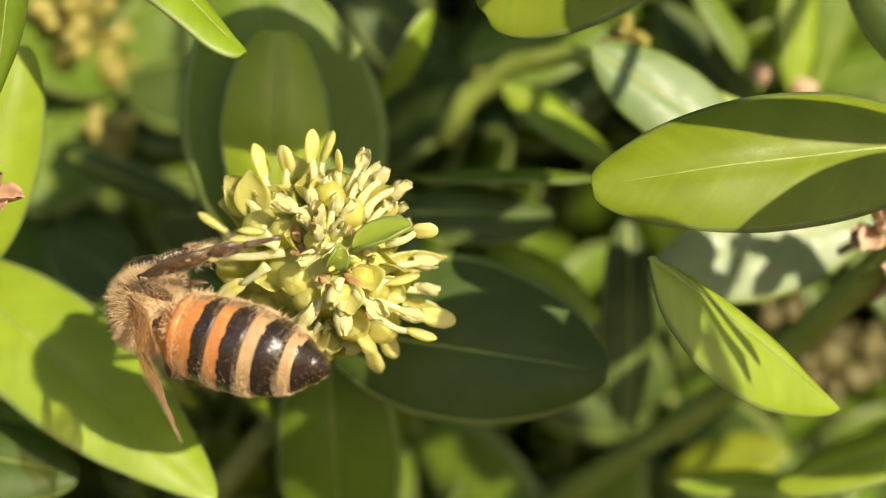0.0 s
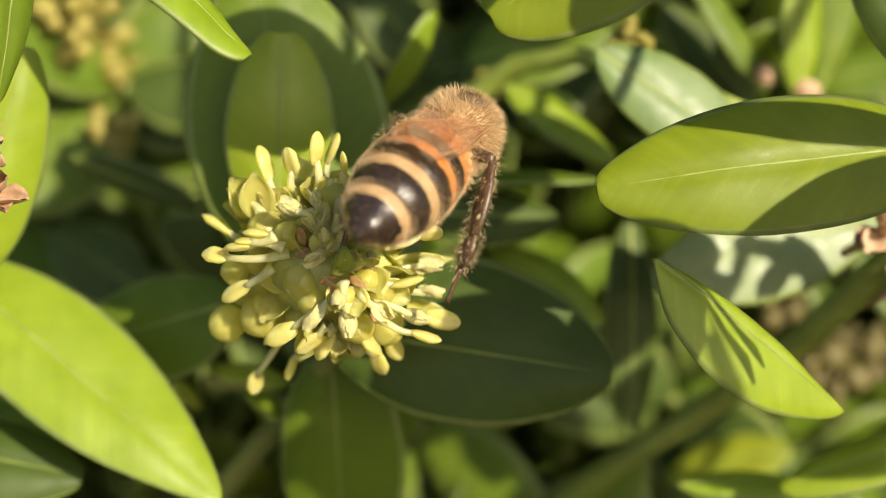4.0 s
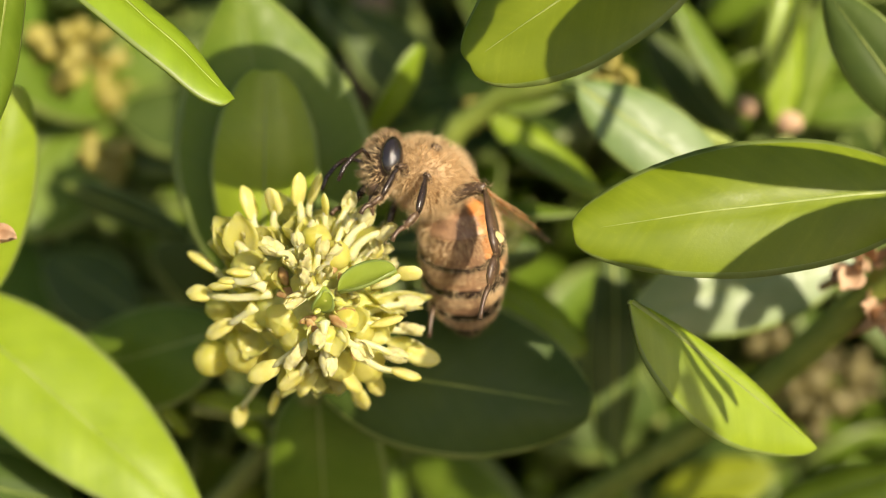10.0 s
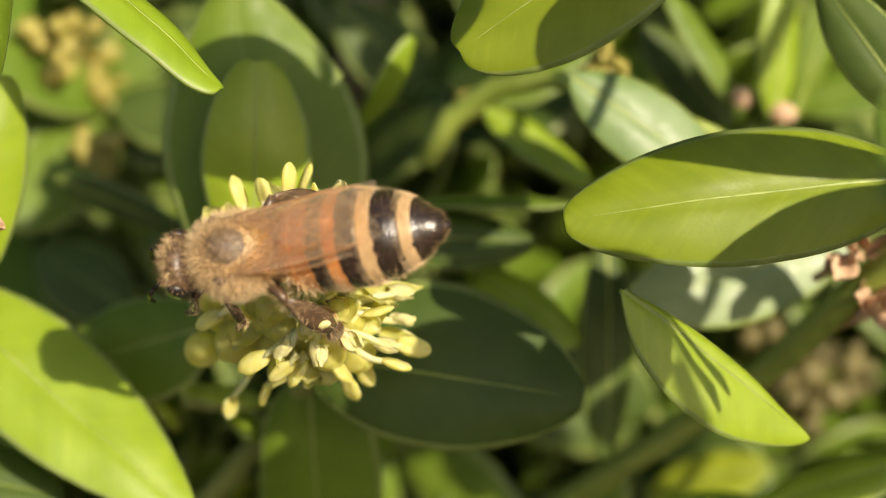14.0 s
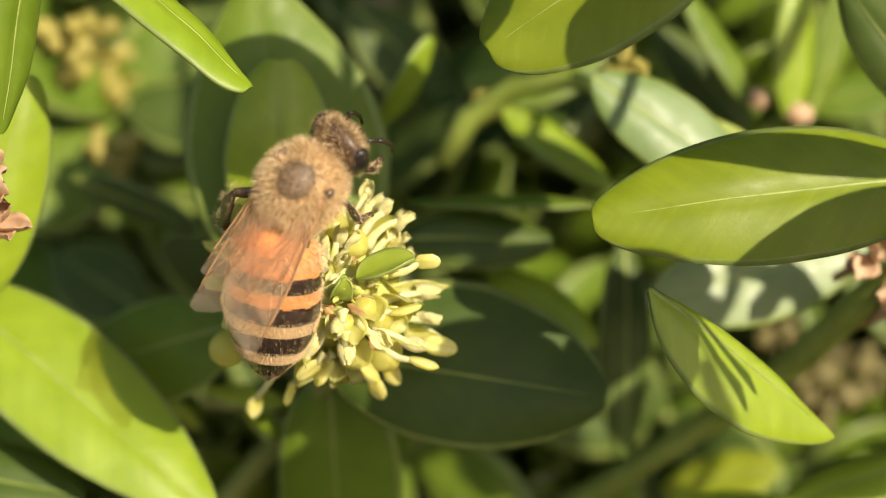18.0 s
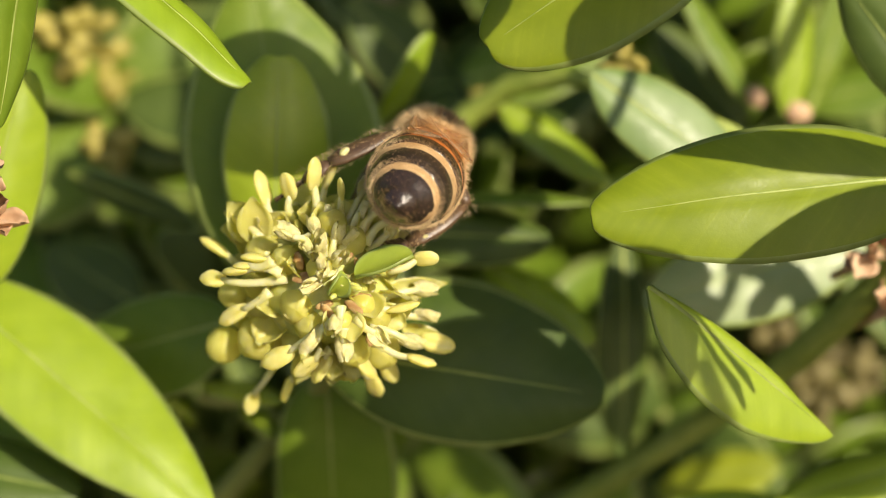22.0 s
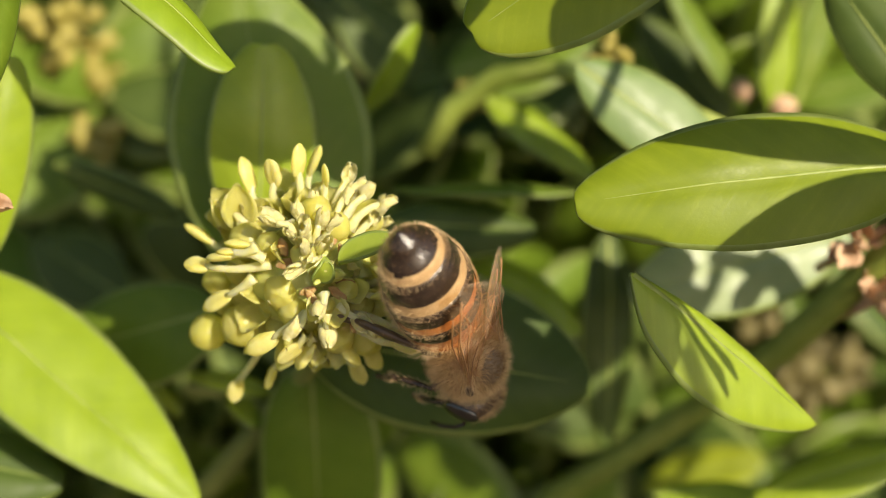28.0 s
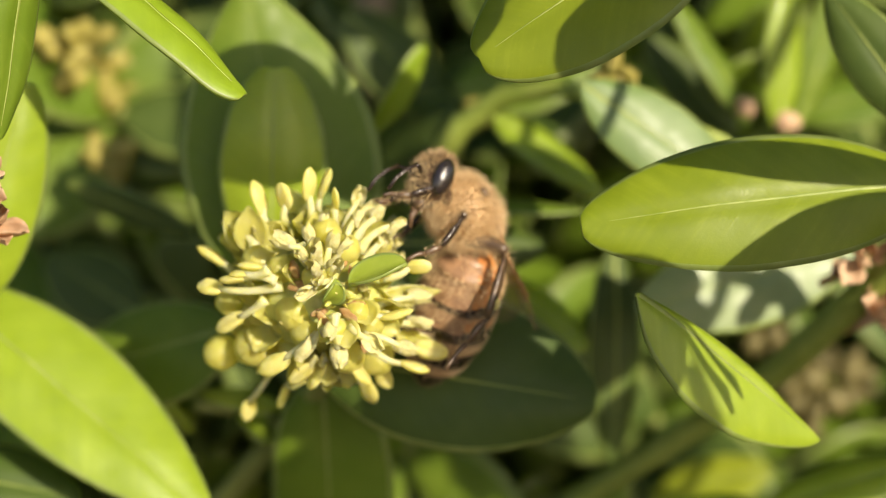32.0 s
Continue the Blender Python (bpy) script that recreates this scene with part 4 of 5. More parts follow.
def leaf_mass(name, count, spots_of, size, material):
    """Many simple leaves in one mesh, each a bowed oval of six quads."""
    c = spots_of(count)
    u = rng.normal(size=(count, 3))
    u /= np.linalg.norm(u, axis=1, keepdims=True)
    v = np.cross(u, rng.normal(size=(count, 3)))
    v /= np.linalg.norm(v, axis=1, keepdims=True)
    w = np.cross(u, v)
    length = rng.uniform(0.8, 1.25, count)[:, None] * size
    pts = []
    for s in (0.0, 0.25, 0.6, 1.0):
        half = length * 0.27 * max(0.1, math.sin(math.pi * (0.04 + 0.92 * s))) ** 0.65
        for k in (-1, 0, 1):
            pts.append(c + u * length * (s - 0.5) + v * half * k + w * length * (0.3 * s * (1 - s) - 0.05 * abs(k)))
    verts = np.stack(pts, axis=1).reshape(-1, 3)
    quad = np.array([(3 * i + j, 3 * i + j + 1, 3 * i + j + 4, 3 * i + j + 3) for i in range(3) for j in range(2)])
    faces = (quad[None] + 12 * np.arange(count)[:, None, None]).reshape(-1, 4)
    mesh = bpy.data.meshes.new(name)
    mesh.from_pydata(verts.tolist(), [], faces.tolist())
    mesh.materials.append(material)
    mesh.polygons.foreach_set("use_smooth", [True] * len(mesh.polygons))
    return mesh


def behind_view(count):
    """Just behind the sprigs, in the plan's millimetres turned into the world."""
    p = np.stack([rng.uniform(-190, 190, count), rng.uniform(-170, 170, count), rng.uniform(-150, -80, count)], axis=1)
    side = (np.abs(p[:, 0]) > 75) | (np.abs(p[:, 1]) > 65)
    p[side, 2] = rng.uniform(-125, -30, side.sum())
    m = np.array(BRANCH)
    return (p * MM) @ m[:3, :3].T + m[:3, 3]


def whole_hedge(count):
    """A clipped hedge: thickest towards its faces, open where the sprigs reach out."""
    p = np.stack([rng.uniform(-0.75, 0.75, count), rng.beta(0.6, 0.6, count) * 0.5 + 0.09, 0.06 + rng.beta(1.1, 0.65, count) * 0.86], axis=1)
    return p + rng.normal(scale=0.012, size=(count, 3))


part("foliage", leaf_mass("foliage", 4600, behind_view, 0.014, SHADED), SHADED, hedge, kind="stuff")
part("foliage", leaf_mass("foliage", 30000, whole_hedge, 0.022, GREEN), GREEN, hedge, kind="stuff")
stems = random.Random(12)
for k in range(11):
    x = -0.68 + 0.136 * k
    bm = bmesh.new()
    y = 340 + stems.uniform(-60, 60)
    tube(bm, [(x * 1000, y, -20), (x * 1000 + stems.uniform(-20, 20), y, 160), (x * 1000 + stems.uniform(-50, 50), y - 60, 420), (x * 1000 + stems.uniform(-70, 70), y - 40, 760)], [14, 11, 8, 3], 9)
    part("trunk", bm, BARK, hedge, "gnarled brown stem" if k == 0 else "")

bm = bmesh.new()
n = 24
sheet(bm, [[((i / n - 0.5) * 60000, (j / n - 0.5) * 60000, 0) for i in range(n + 1)] for j in range(n + 1)])
ground = new("ground", finish("ground", bm, SOIL))
tagged(ground, "bare brown garden soil under the hedge", "ground", kind="structure")


# ---- the bee ----
def fuzz(spots, length, width, seed, lean=(-0.35, 0, 0), jitter=0.35):
    """Fine hairs standing on the spots (place, normal): each a slim blade."""
    rng = random.Random(seed)
    bm = bmesh.new()
    for p, nrm in spots:
        d = (nrm + Vector(lean) + Vector((rng.gauss(0, jitter), rng.gauss(0, jitter), rng.gauss(0, jitter)))).normalized()
        side = d.cross(Vector((rng.gauss(0, 1), rng.gauss(0, 1), rng.gauss(0, 1)))).normalized() * width
        h = length * rng.uniform(0.6, 1.25)
        mid = p + d * h * 0.55 + nrm * h * 0.06
        a, b, c, e, f = (bm.verts.new(v) for v in (p - side, p + side, mid + side * 0.6, mid - side * 0.6, p + d * h - Vector((0, 0, 0.04))))
        bm.faces.new((a, b, c, e))
        bm.faces.new((e, c, f))
    return bm


def ellipsoid_spots(count, centre, radii, seed, keep=lambda p: True):
    rng = random.Random(seed)
    out = []
    while len(out) < count:
        p = Vector((rng.gauss(0, 1), rng.gauss(0, 1), rng.gauss(0, 1))).normalized()
        if keep(p):
            nrm = Vector((p.x / radii[0], p.y / radii[1], p.z / radii[2])).normalized()
            out.append((Vector(centre) + Vector((p.x * radii[0], p.y * radii[1], p.z * radii[2])), nrm))
    return out


bee = thing("honeybee", "amber and black striped honeybee with tan fur", "bee")

bm = bmesh.new()
ball(bm, (0, 0, 0), (2.25, 1.95, 1.85), 14, 20)
thorax = part("thorax", bm, TANSKIN, bee)
bm = bmesh.new()
ball(bm, (0.15, 0, 0.64), (1.5, 1.34, 1.38), 12, 18)
part("thorax_shield", bm, SHIELD, thorax, "bare dark brown back plate")
part("fur", fuzz(ellipsoid_spots(9500, (0, 0, 0), (2.2, 1.92, 1.82), 1, lambda p: math.hypot(p.x - 0.05, p.y) > (0.3 + 0.75 * abs(noise.noise(p * 60)) if p.z > 0 else 0)), 0.66, 0.013, 2, (-0.25, 0, 0.1), 0.28), FUR, thorax, "dense tan fur", kind="stuff")
part("fur", fuzz(ellipsoid_spots(1100, (0.15, 0, 0.64), (1.49, 1.33, 1.37), 7, lambda p: p.z > 0.3), 0.3, 0.012, 4), DARKFUR, thorax, kind="stuff")

# head
HEAD_AT = Matrix.Translation((2.7, 0, -0.75)) @ pose(0, 0, 0, 0, 24, 0)
bm = bmesh.new()
ball(bm, (0, 0, 0), (0.95, 1.75, 1.65), 12, 18, shape=lambda p: Vector((p.x * (1 - 0.15 * p.z), p.y * (1 + 0.12 * p.z - 0.22 * (p.z < 0) * p.z * p.z), p.z)))
head = part("head", bm, BROWN, bee, "dark brown furry head", HEAD_AT)
for side in (-1, 1):
    bm = bmesh.new()
    ball(bm, (0.12, side * 1.42, 0.1), (0.62, 0.42, 1.12), 10, 14)
    part("eye", bm, EYE, head, "large shiny black compound eye")
    bm = bmesh.new()
    tube(bm, [(0.85, side * 0.35, -0.05), (1.35, side * 0.75, 0.1), (1.75, side * 1.1, 0.15)], [0.13, 0.11, 0.12], 8)
    tube(bm, [(1.75, side * 1.1, 0.15), (2.25, side * 1.2, -0.35), (2.7, side * 1.2, -1.1), (2.9, side * 1.15, -1.9)], [0.12, 0.13, 0.13, 0.11], 8)
    part("antenna", bm, BLACK, head, "elbowed black antenna")
bm = bmesh.new()
ball(bm, (0.3, 0, -1.5), (0.45, 0.62, 0.5), 8, 10)
tube(bm, [(0.3, 0, -1.7), (0.4, 0, -2.4), (0.2, 0, -3.0)], [0.28, 0.18, 0.08], 8)
part("muzzle", bm, BROWN, head, "brown mandibles and tongue")
part("fur", fuzz(ellipsoid_spots(1500, (0, 0, 0), (0.93, 1.6, 1.6), 3, lambda p: abs(p.y) < 0.72), 0.5, 0.015, 5, (0.1, 0, 0.1)), FUR, head, "short tan fur on the face", kind="stuff")
part("fur", fuzz(ellipsoid_spots(420, (0, 0, 0), (0.93, 1.6, 1.6), 8, lambda p: p.z > 0.45), 0.55, 0.016, 9, (0.0, 0, 0.2)), DARKFUR, head, kind="stuff")

# abdomen: overlapping rings, amber in front and black behind
WAIST = Vector((-2.0, 0, -0.45))
ABDOMEN_LENGTH = 9.3
PROFILE = ((0, 0.45), (0.05, 1.35), (0.14, 2.12), (0.3, 2.42), (0.5, 2.5), (0.68, 2.2), (0.82, 1.65), (0.93, 0.85), (1.0, 0.12))


def girth(s):
    for (a, ra), (b, rb) in zip(PROFILE, PROFILE[1:]):
        if s <= b:
            t = (s - a) / (b - a)
            return ra + (rb - ra) * (0.5 * t + 0.5 * t * t * (3 - 2 * t))
    return 0.1


def abdomen_point(s, angle, grow=1.0):
    r = girth(s) * grow
    return Vector((-ABDOMEN_LENGTH * s, math.cos(angle) * r, math.sin(angle) * r * 0.9 - 0.6 * s * s))


bm = bmesh.new()
tube(bm, [(0.35, 0, 0.1), (-0.2, 0, 0), (-0.5, 0, 0)], [0.5, 0.42, 0.6], 10)
abdomen = part("abdomen", bm, BROWN, bee, "striped abdomen", Matrix.Translation(WAIST))
CUTS = (0.0, 0.16, 0.36, 0.55, 0.76, 1.0)
BLACKS = (1.1, 0.6, 0.46, 0.42, 0.3)
for k in range(5):
    bm = bmesh.new()
    a, b = CUTS[k], CUTS[k + 1]
    rows = []
    steps = 26
    for i in range(steps + 1):
        t = i / steps
        s = a - 0.015 * (k > 0) + (b - a + 0.015 * (k > 0) + 0.012 * (k < 4)) * t
        s = min(max(s, 0.0), 1.0)
        grow = 1.0 + 0.035 * t - 0.02 * (1 - t)
        if i == steps and k < 4:
            grow -= 0.05
        rows.append([abdomen_point(s, math.tau * j / 36, grow) for j in range(36)])
    grid = sheet(bm, rows, True)
    if k == 4:
        bm.faces.new(grid[-1])
    for f in bm.faces:
        c = f.calc_center_median()
        t = (-c.x / ABDOMEN_LENGTH - a) / (b - a)
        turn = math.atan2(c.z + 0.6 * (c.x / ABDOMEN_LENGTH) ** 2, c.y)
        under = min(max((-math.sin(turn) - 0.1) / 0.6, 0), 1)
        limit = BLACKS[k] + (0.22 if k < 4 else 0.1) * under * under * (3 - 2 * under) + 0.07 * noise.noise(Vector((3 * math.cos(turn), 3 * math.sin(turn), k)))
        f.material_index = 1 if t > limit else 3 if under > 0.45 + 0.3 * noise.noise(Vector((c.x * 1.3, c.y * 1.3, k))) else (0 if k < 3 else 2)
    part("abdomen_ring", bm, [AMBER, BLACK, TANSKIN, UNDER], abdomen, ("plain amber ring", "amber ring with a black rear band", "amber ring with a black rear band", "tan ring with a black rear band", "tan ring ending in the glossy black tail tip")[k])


def ring_spots(count, seed, lo, hi, keep=lambda s, a: True):
    rng = random.Random(seed)
    out = []
    while len(out) < count:
        s, a = rng.uniform(lo, hi), rng.uniform(0, math.tau)
        if keep(s, a):
            p = abdomen_point(s, a, 1.02)
            q = abdomen_point(s + 0.01, a, 1.02)
            r = abdomen_point(s, a + 0.02, 1.02)
            nrm = (r - p).cross(q - p).normalized()
            if nrm.dot(Vector((0, p.y, p.z + 0.6 * s * s))) < 0:
                nrm = -nrm
            out.append((p, nrm))
    return out


for k in range(1, 5):
    a, b = CUTS[k], CUTS[k + 1]
    part("fur", fuzz(ring_spots(2600, 20 + k, a - 0.02, a + (b - a) * BLACKS[k] * 0.8), 0.2, 0.007, 30 + k, (-0.9, 0, 0), 0.25), FUR, abdomen, "short tan fur band", kind="stuff")
part("fur", fuzz(ring_spots(500, 47, 0.22, 0.85, lambda s, a: math.sin(a) < 0.45), 0.18, 0.009, 48, (-0.9, 0, 0), 0.3), FUR, abdomen, kind="stuff")
part("fur", fuzz(ring_spots(700, 41, 0.05, 0.22, lambda s, a: abs(math.sin(a)) < 0.9), 0.5, 0.015, 42, (-0.5, 0, 0), 0.3), FUR, abdomen, kind="stuff")
part("fur", fuzz(ring_spots(420, 43, 0.2, 0.85, lambda s, a: math.sin(a) < -0.25), 0.3, 0.015, 44, (-0.6, 0, 0), 0.3), FUR, abdomen, kind="stuff")
part("fur", fuzz(ring_spots(1100, 49, 0.2, 0.82, lambda s, a: math.sin(a) > -0.3), 0.17, 0.006, 50, (-0.8, 0, 0), 0.3), FUR, abdomen, kind="stuff")
part("fur", fuzz(ring_spots(300, 45, 0.84, 0.98), 0.2, 0.01, 46, (-0.9, 0, 0), 0.25), DARKFUR, abdomen, kind="stuff")


def wing_mesh(length, chord, lead):
    """A flat, slightly rippled membrane along -x: straight leading edge, rounded tip."""
    bm = bmesh.new()
    rows = []
    for i in range(19):
        s = i / 18
        front = lead * math.sin(math.pi * s) * 0.18
        back = -chord * (math.sin(math.pi * (0.06 + 0.9 * s ** 1.75)) ** 0.8) * (0.35 + 0.65 * min(1, s * 2.2))
        rows.append([Vector((-length * s, front + (back - front) * j / 8, 0.09 * math.sin(9 * s + j * 0.9) + 0.25 * math.sin(math.pi * s) * (j / 8 - 0.4))) for j in range(9)])
    sheet(bm, rows)
    return finish("wing", bm, WING)


def vein_mesh(length, chord, lead):
    bm = bmesh.new()

    def on(s, u):
        front = lead * math.sin(math.pi * s) * 0.18
        back = -chord * (math.sin(math.pi * (0.06 + 0.9 * s ** 1.75)) ** 0.8) * (0.35 + 0.65 * min(1, s * 2.2))
        return Vector((-length * s, front + (back - front) * u, 0.09 * math.sin(9 * s + u * 7.2) + 0.25 * math.sin(math.pi * s) * (u - 0.4) + 0.02))

    for line, r in (([(0, 0.1), (0.25, 0.02), (0.5, 0.0), (0.75, 0.01), (0.9, 0.06)], 0.075), ([(0.02, 0.3), (0.2, 0.22), (0.4, 0.2), (0.62, 0.22)], 0.05),
                    ([(0.05, 0.5), (0.25, 0.5), (0.45, 0.5), (0.7, 0.55)], 0.04), ([(0.1, 0.8), (0.3, 0.72), (0.5, 0.7), (0.66, 0.8)], 0.035),
                    ([(0.35, 0.2), (0.38, 0.35), (0.4, 0.5)], 0.03), ([(0.55, 0.2), (0.52, 0.36), (0.55, 0.52)], 0.03), ([(0.62, 0.22), (0.68, 0.4), (0.7, 0.55)], 0.03),
                    ([(0.42, 0.5), (0.46, 0.6), (0.48, 0.7)], 0.03), ([(0.62, 0.22), (0.72, 0.12), (0.8, 0.03)], 0.035)):
        tube(bm, [on(s, u) for s, u in line], r * 0.62, 5)
    return finish("vein", bm, VEIN)


WINGS = {}
for side in (-1, 1):
    for name, length, chord, root, label in (("forewing", 9.0, 2.9, (0.55, 1.55, 1.05), "clear amber forewing"), ("hindwing", 6.3, 2.0, (-0.35, 1.5, 0.85), "clear hindwing")):
        data, veins = wing_mesh(length, chord, 1.0), vein_mesh(length, chord, 1.0)
        if side < 0:
            data.transform(Matrix.Diagonal((1, -1, 1, 1)))
            veins.transform(Matrix.Diagonal((1, -1, 1, 1)))
        ob = part(name, data, WING, bee, label, Matrix.Translation((root[0], side * root[1], root[2])))
        part("vein", veins, VEIN, ob, "brown network of wing veins")
        WINGS[name, side] = (ob, Vector((root[0], side * root[1], root[2])))
    bm = bmesh.new()
    ball(bm, (0.75, side * 1.6, 1.0), (0.34, 0.26, 0.24), 7, 9)
    part("tegula", bm, BROWN, thorax, "small brown wing joint")


def leg_mesh(points, radii, squash=0.75):
    bm = bmesh.new()
    tube(bm, points, radii, 10, 0, squash)
    return bm


# each leg: femur, with the shin and the foot as its pieces
LEGS = {}
for row, (x, reach, knee, ankle, toe, thick) in {
    "front": (1.5, 1.2, (1.2, 1.6, -1.1), (1.7, 1.7, -3.0), (2.6, 1.4, -4.3), 0.85),
    "middle": (0.2, 1.3, (0.5, 2.2, -1.0), (0.0, 2.6, -3.2), (0.5, 2.4, -5.2), 0.95),
    "hind": (-1.1, 1.2, (-2.4, 2.7, -0.2), (-4.3, 3.3, -3.7), (-4.8, 3.2, -7.4), 1.3),
}.items():
    for side in (-1, 1):
        root = Vector((x, side * reach, -1.25))
        pts = [Vector((x, side * 0.9, -1.1)) - root] + [Vector((p[0] if row == "hind" else x + p[0] * 0.8 if row == "front" else x + p[0], side * p[1], p[2])) - root for p in (knee, ankle, toe)]
        leg = part("leg", leg_mesh(bend(pts[0], pts[1], (0, 0, 0.25), 6), [0.3 * thick, 0.36 * thick, 0.36 * thick, 0.32 * thick, 0.28 * thick, 0.26 * thick, 0.22 * thick]), BROWN, bee, "brown %s leg" % row, Matrix.Translation(root))
        wide = 0.5 * thick if row == "hind" else 0.3 * thick
        part("shin", leg_mesh(bend(pts[1], pts[2], (0, 0, 0.1), 6), [0.18, wide * 0.6, wide * 0.85, wide, wide, wide * 0.95, wide * 0.6], 0.42 if row == "hind" else 0.7), BROWN if row == "hind" else BLACK, leg, "flat dark brown shin" if row == "hind" else "")
        far = pts[2].lerp(pts[3], 0.5)
        bm = leg_mesh(bend(pts[2], far, (0, 0, 0), 4), [0.2, wide * 0.85, wide * 0.9, wide * 0.75, 0.16], 0.45 if row == "hind" else 0.75)
        tube(bm, bend(far, pts[3], (0.1, 0, 0.1), 5), [0.16, 0.15, 0.14, 0.13, 0.12, 0.15], 7)
        part("foot", bm, BROWN, leg)
        spots = []
        r2 = random.Random(len(LEGS))
        for k in range(1100 if row == "hind" else 520):
            t = r2.random()
            a, b = (pts[0], pts[1]) if k % 3 == 0 else (pts[1], pts[2]) if k % 3 == 1 else (pts[2], far)
            nrm = Vector((r2.gauss(0, 1), r2.gauss(0, 1), r2.gauss(0, 1))).normalized()
            across = wide * 0.8 if k % 3 else 0.3 * thick
            spots.append((a.lerp(b, t) + nrm * across, nrm))
        part("fur", fuzz(spots, 0.32 if row == "hind" else 0.24, 0.008, 70 + len(LEGS), (0, 0, -0.3), 0.3), FUR, leg, kind="stuff")
        if row == "hind":
            bm = bmesh.new()
            ball(bm, pts[2] * 0.75 + pts[1] * 0.25 + Vector((0, side * 0.16, 0.05)), (0.5, 0.24, 0.34), 8, 10, shape=lambda p: p * (1 + 0.12 * noise.noise(p * 5)))
            part("pollen_load", bm, POLLEN, leg, "small pale yellow pollen load")
        LEGS[row, side] = (leg, root)


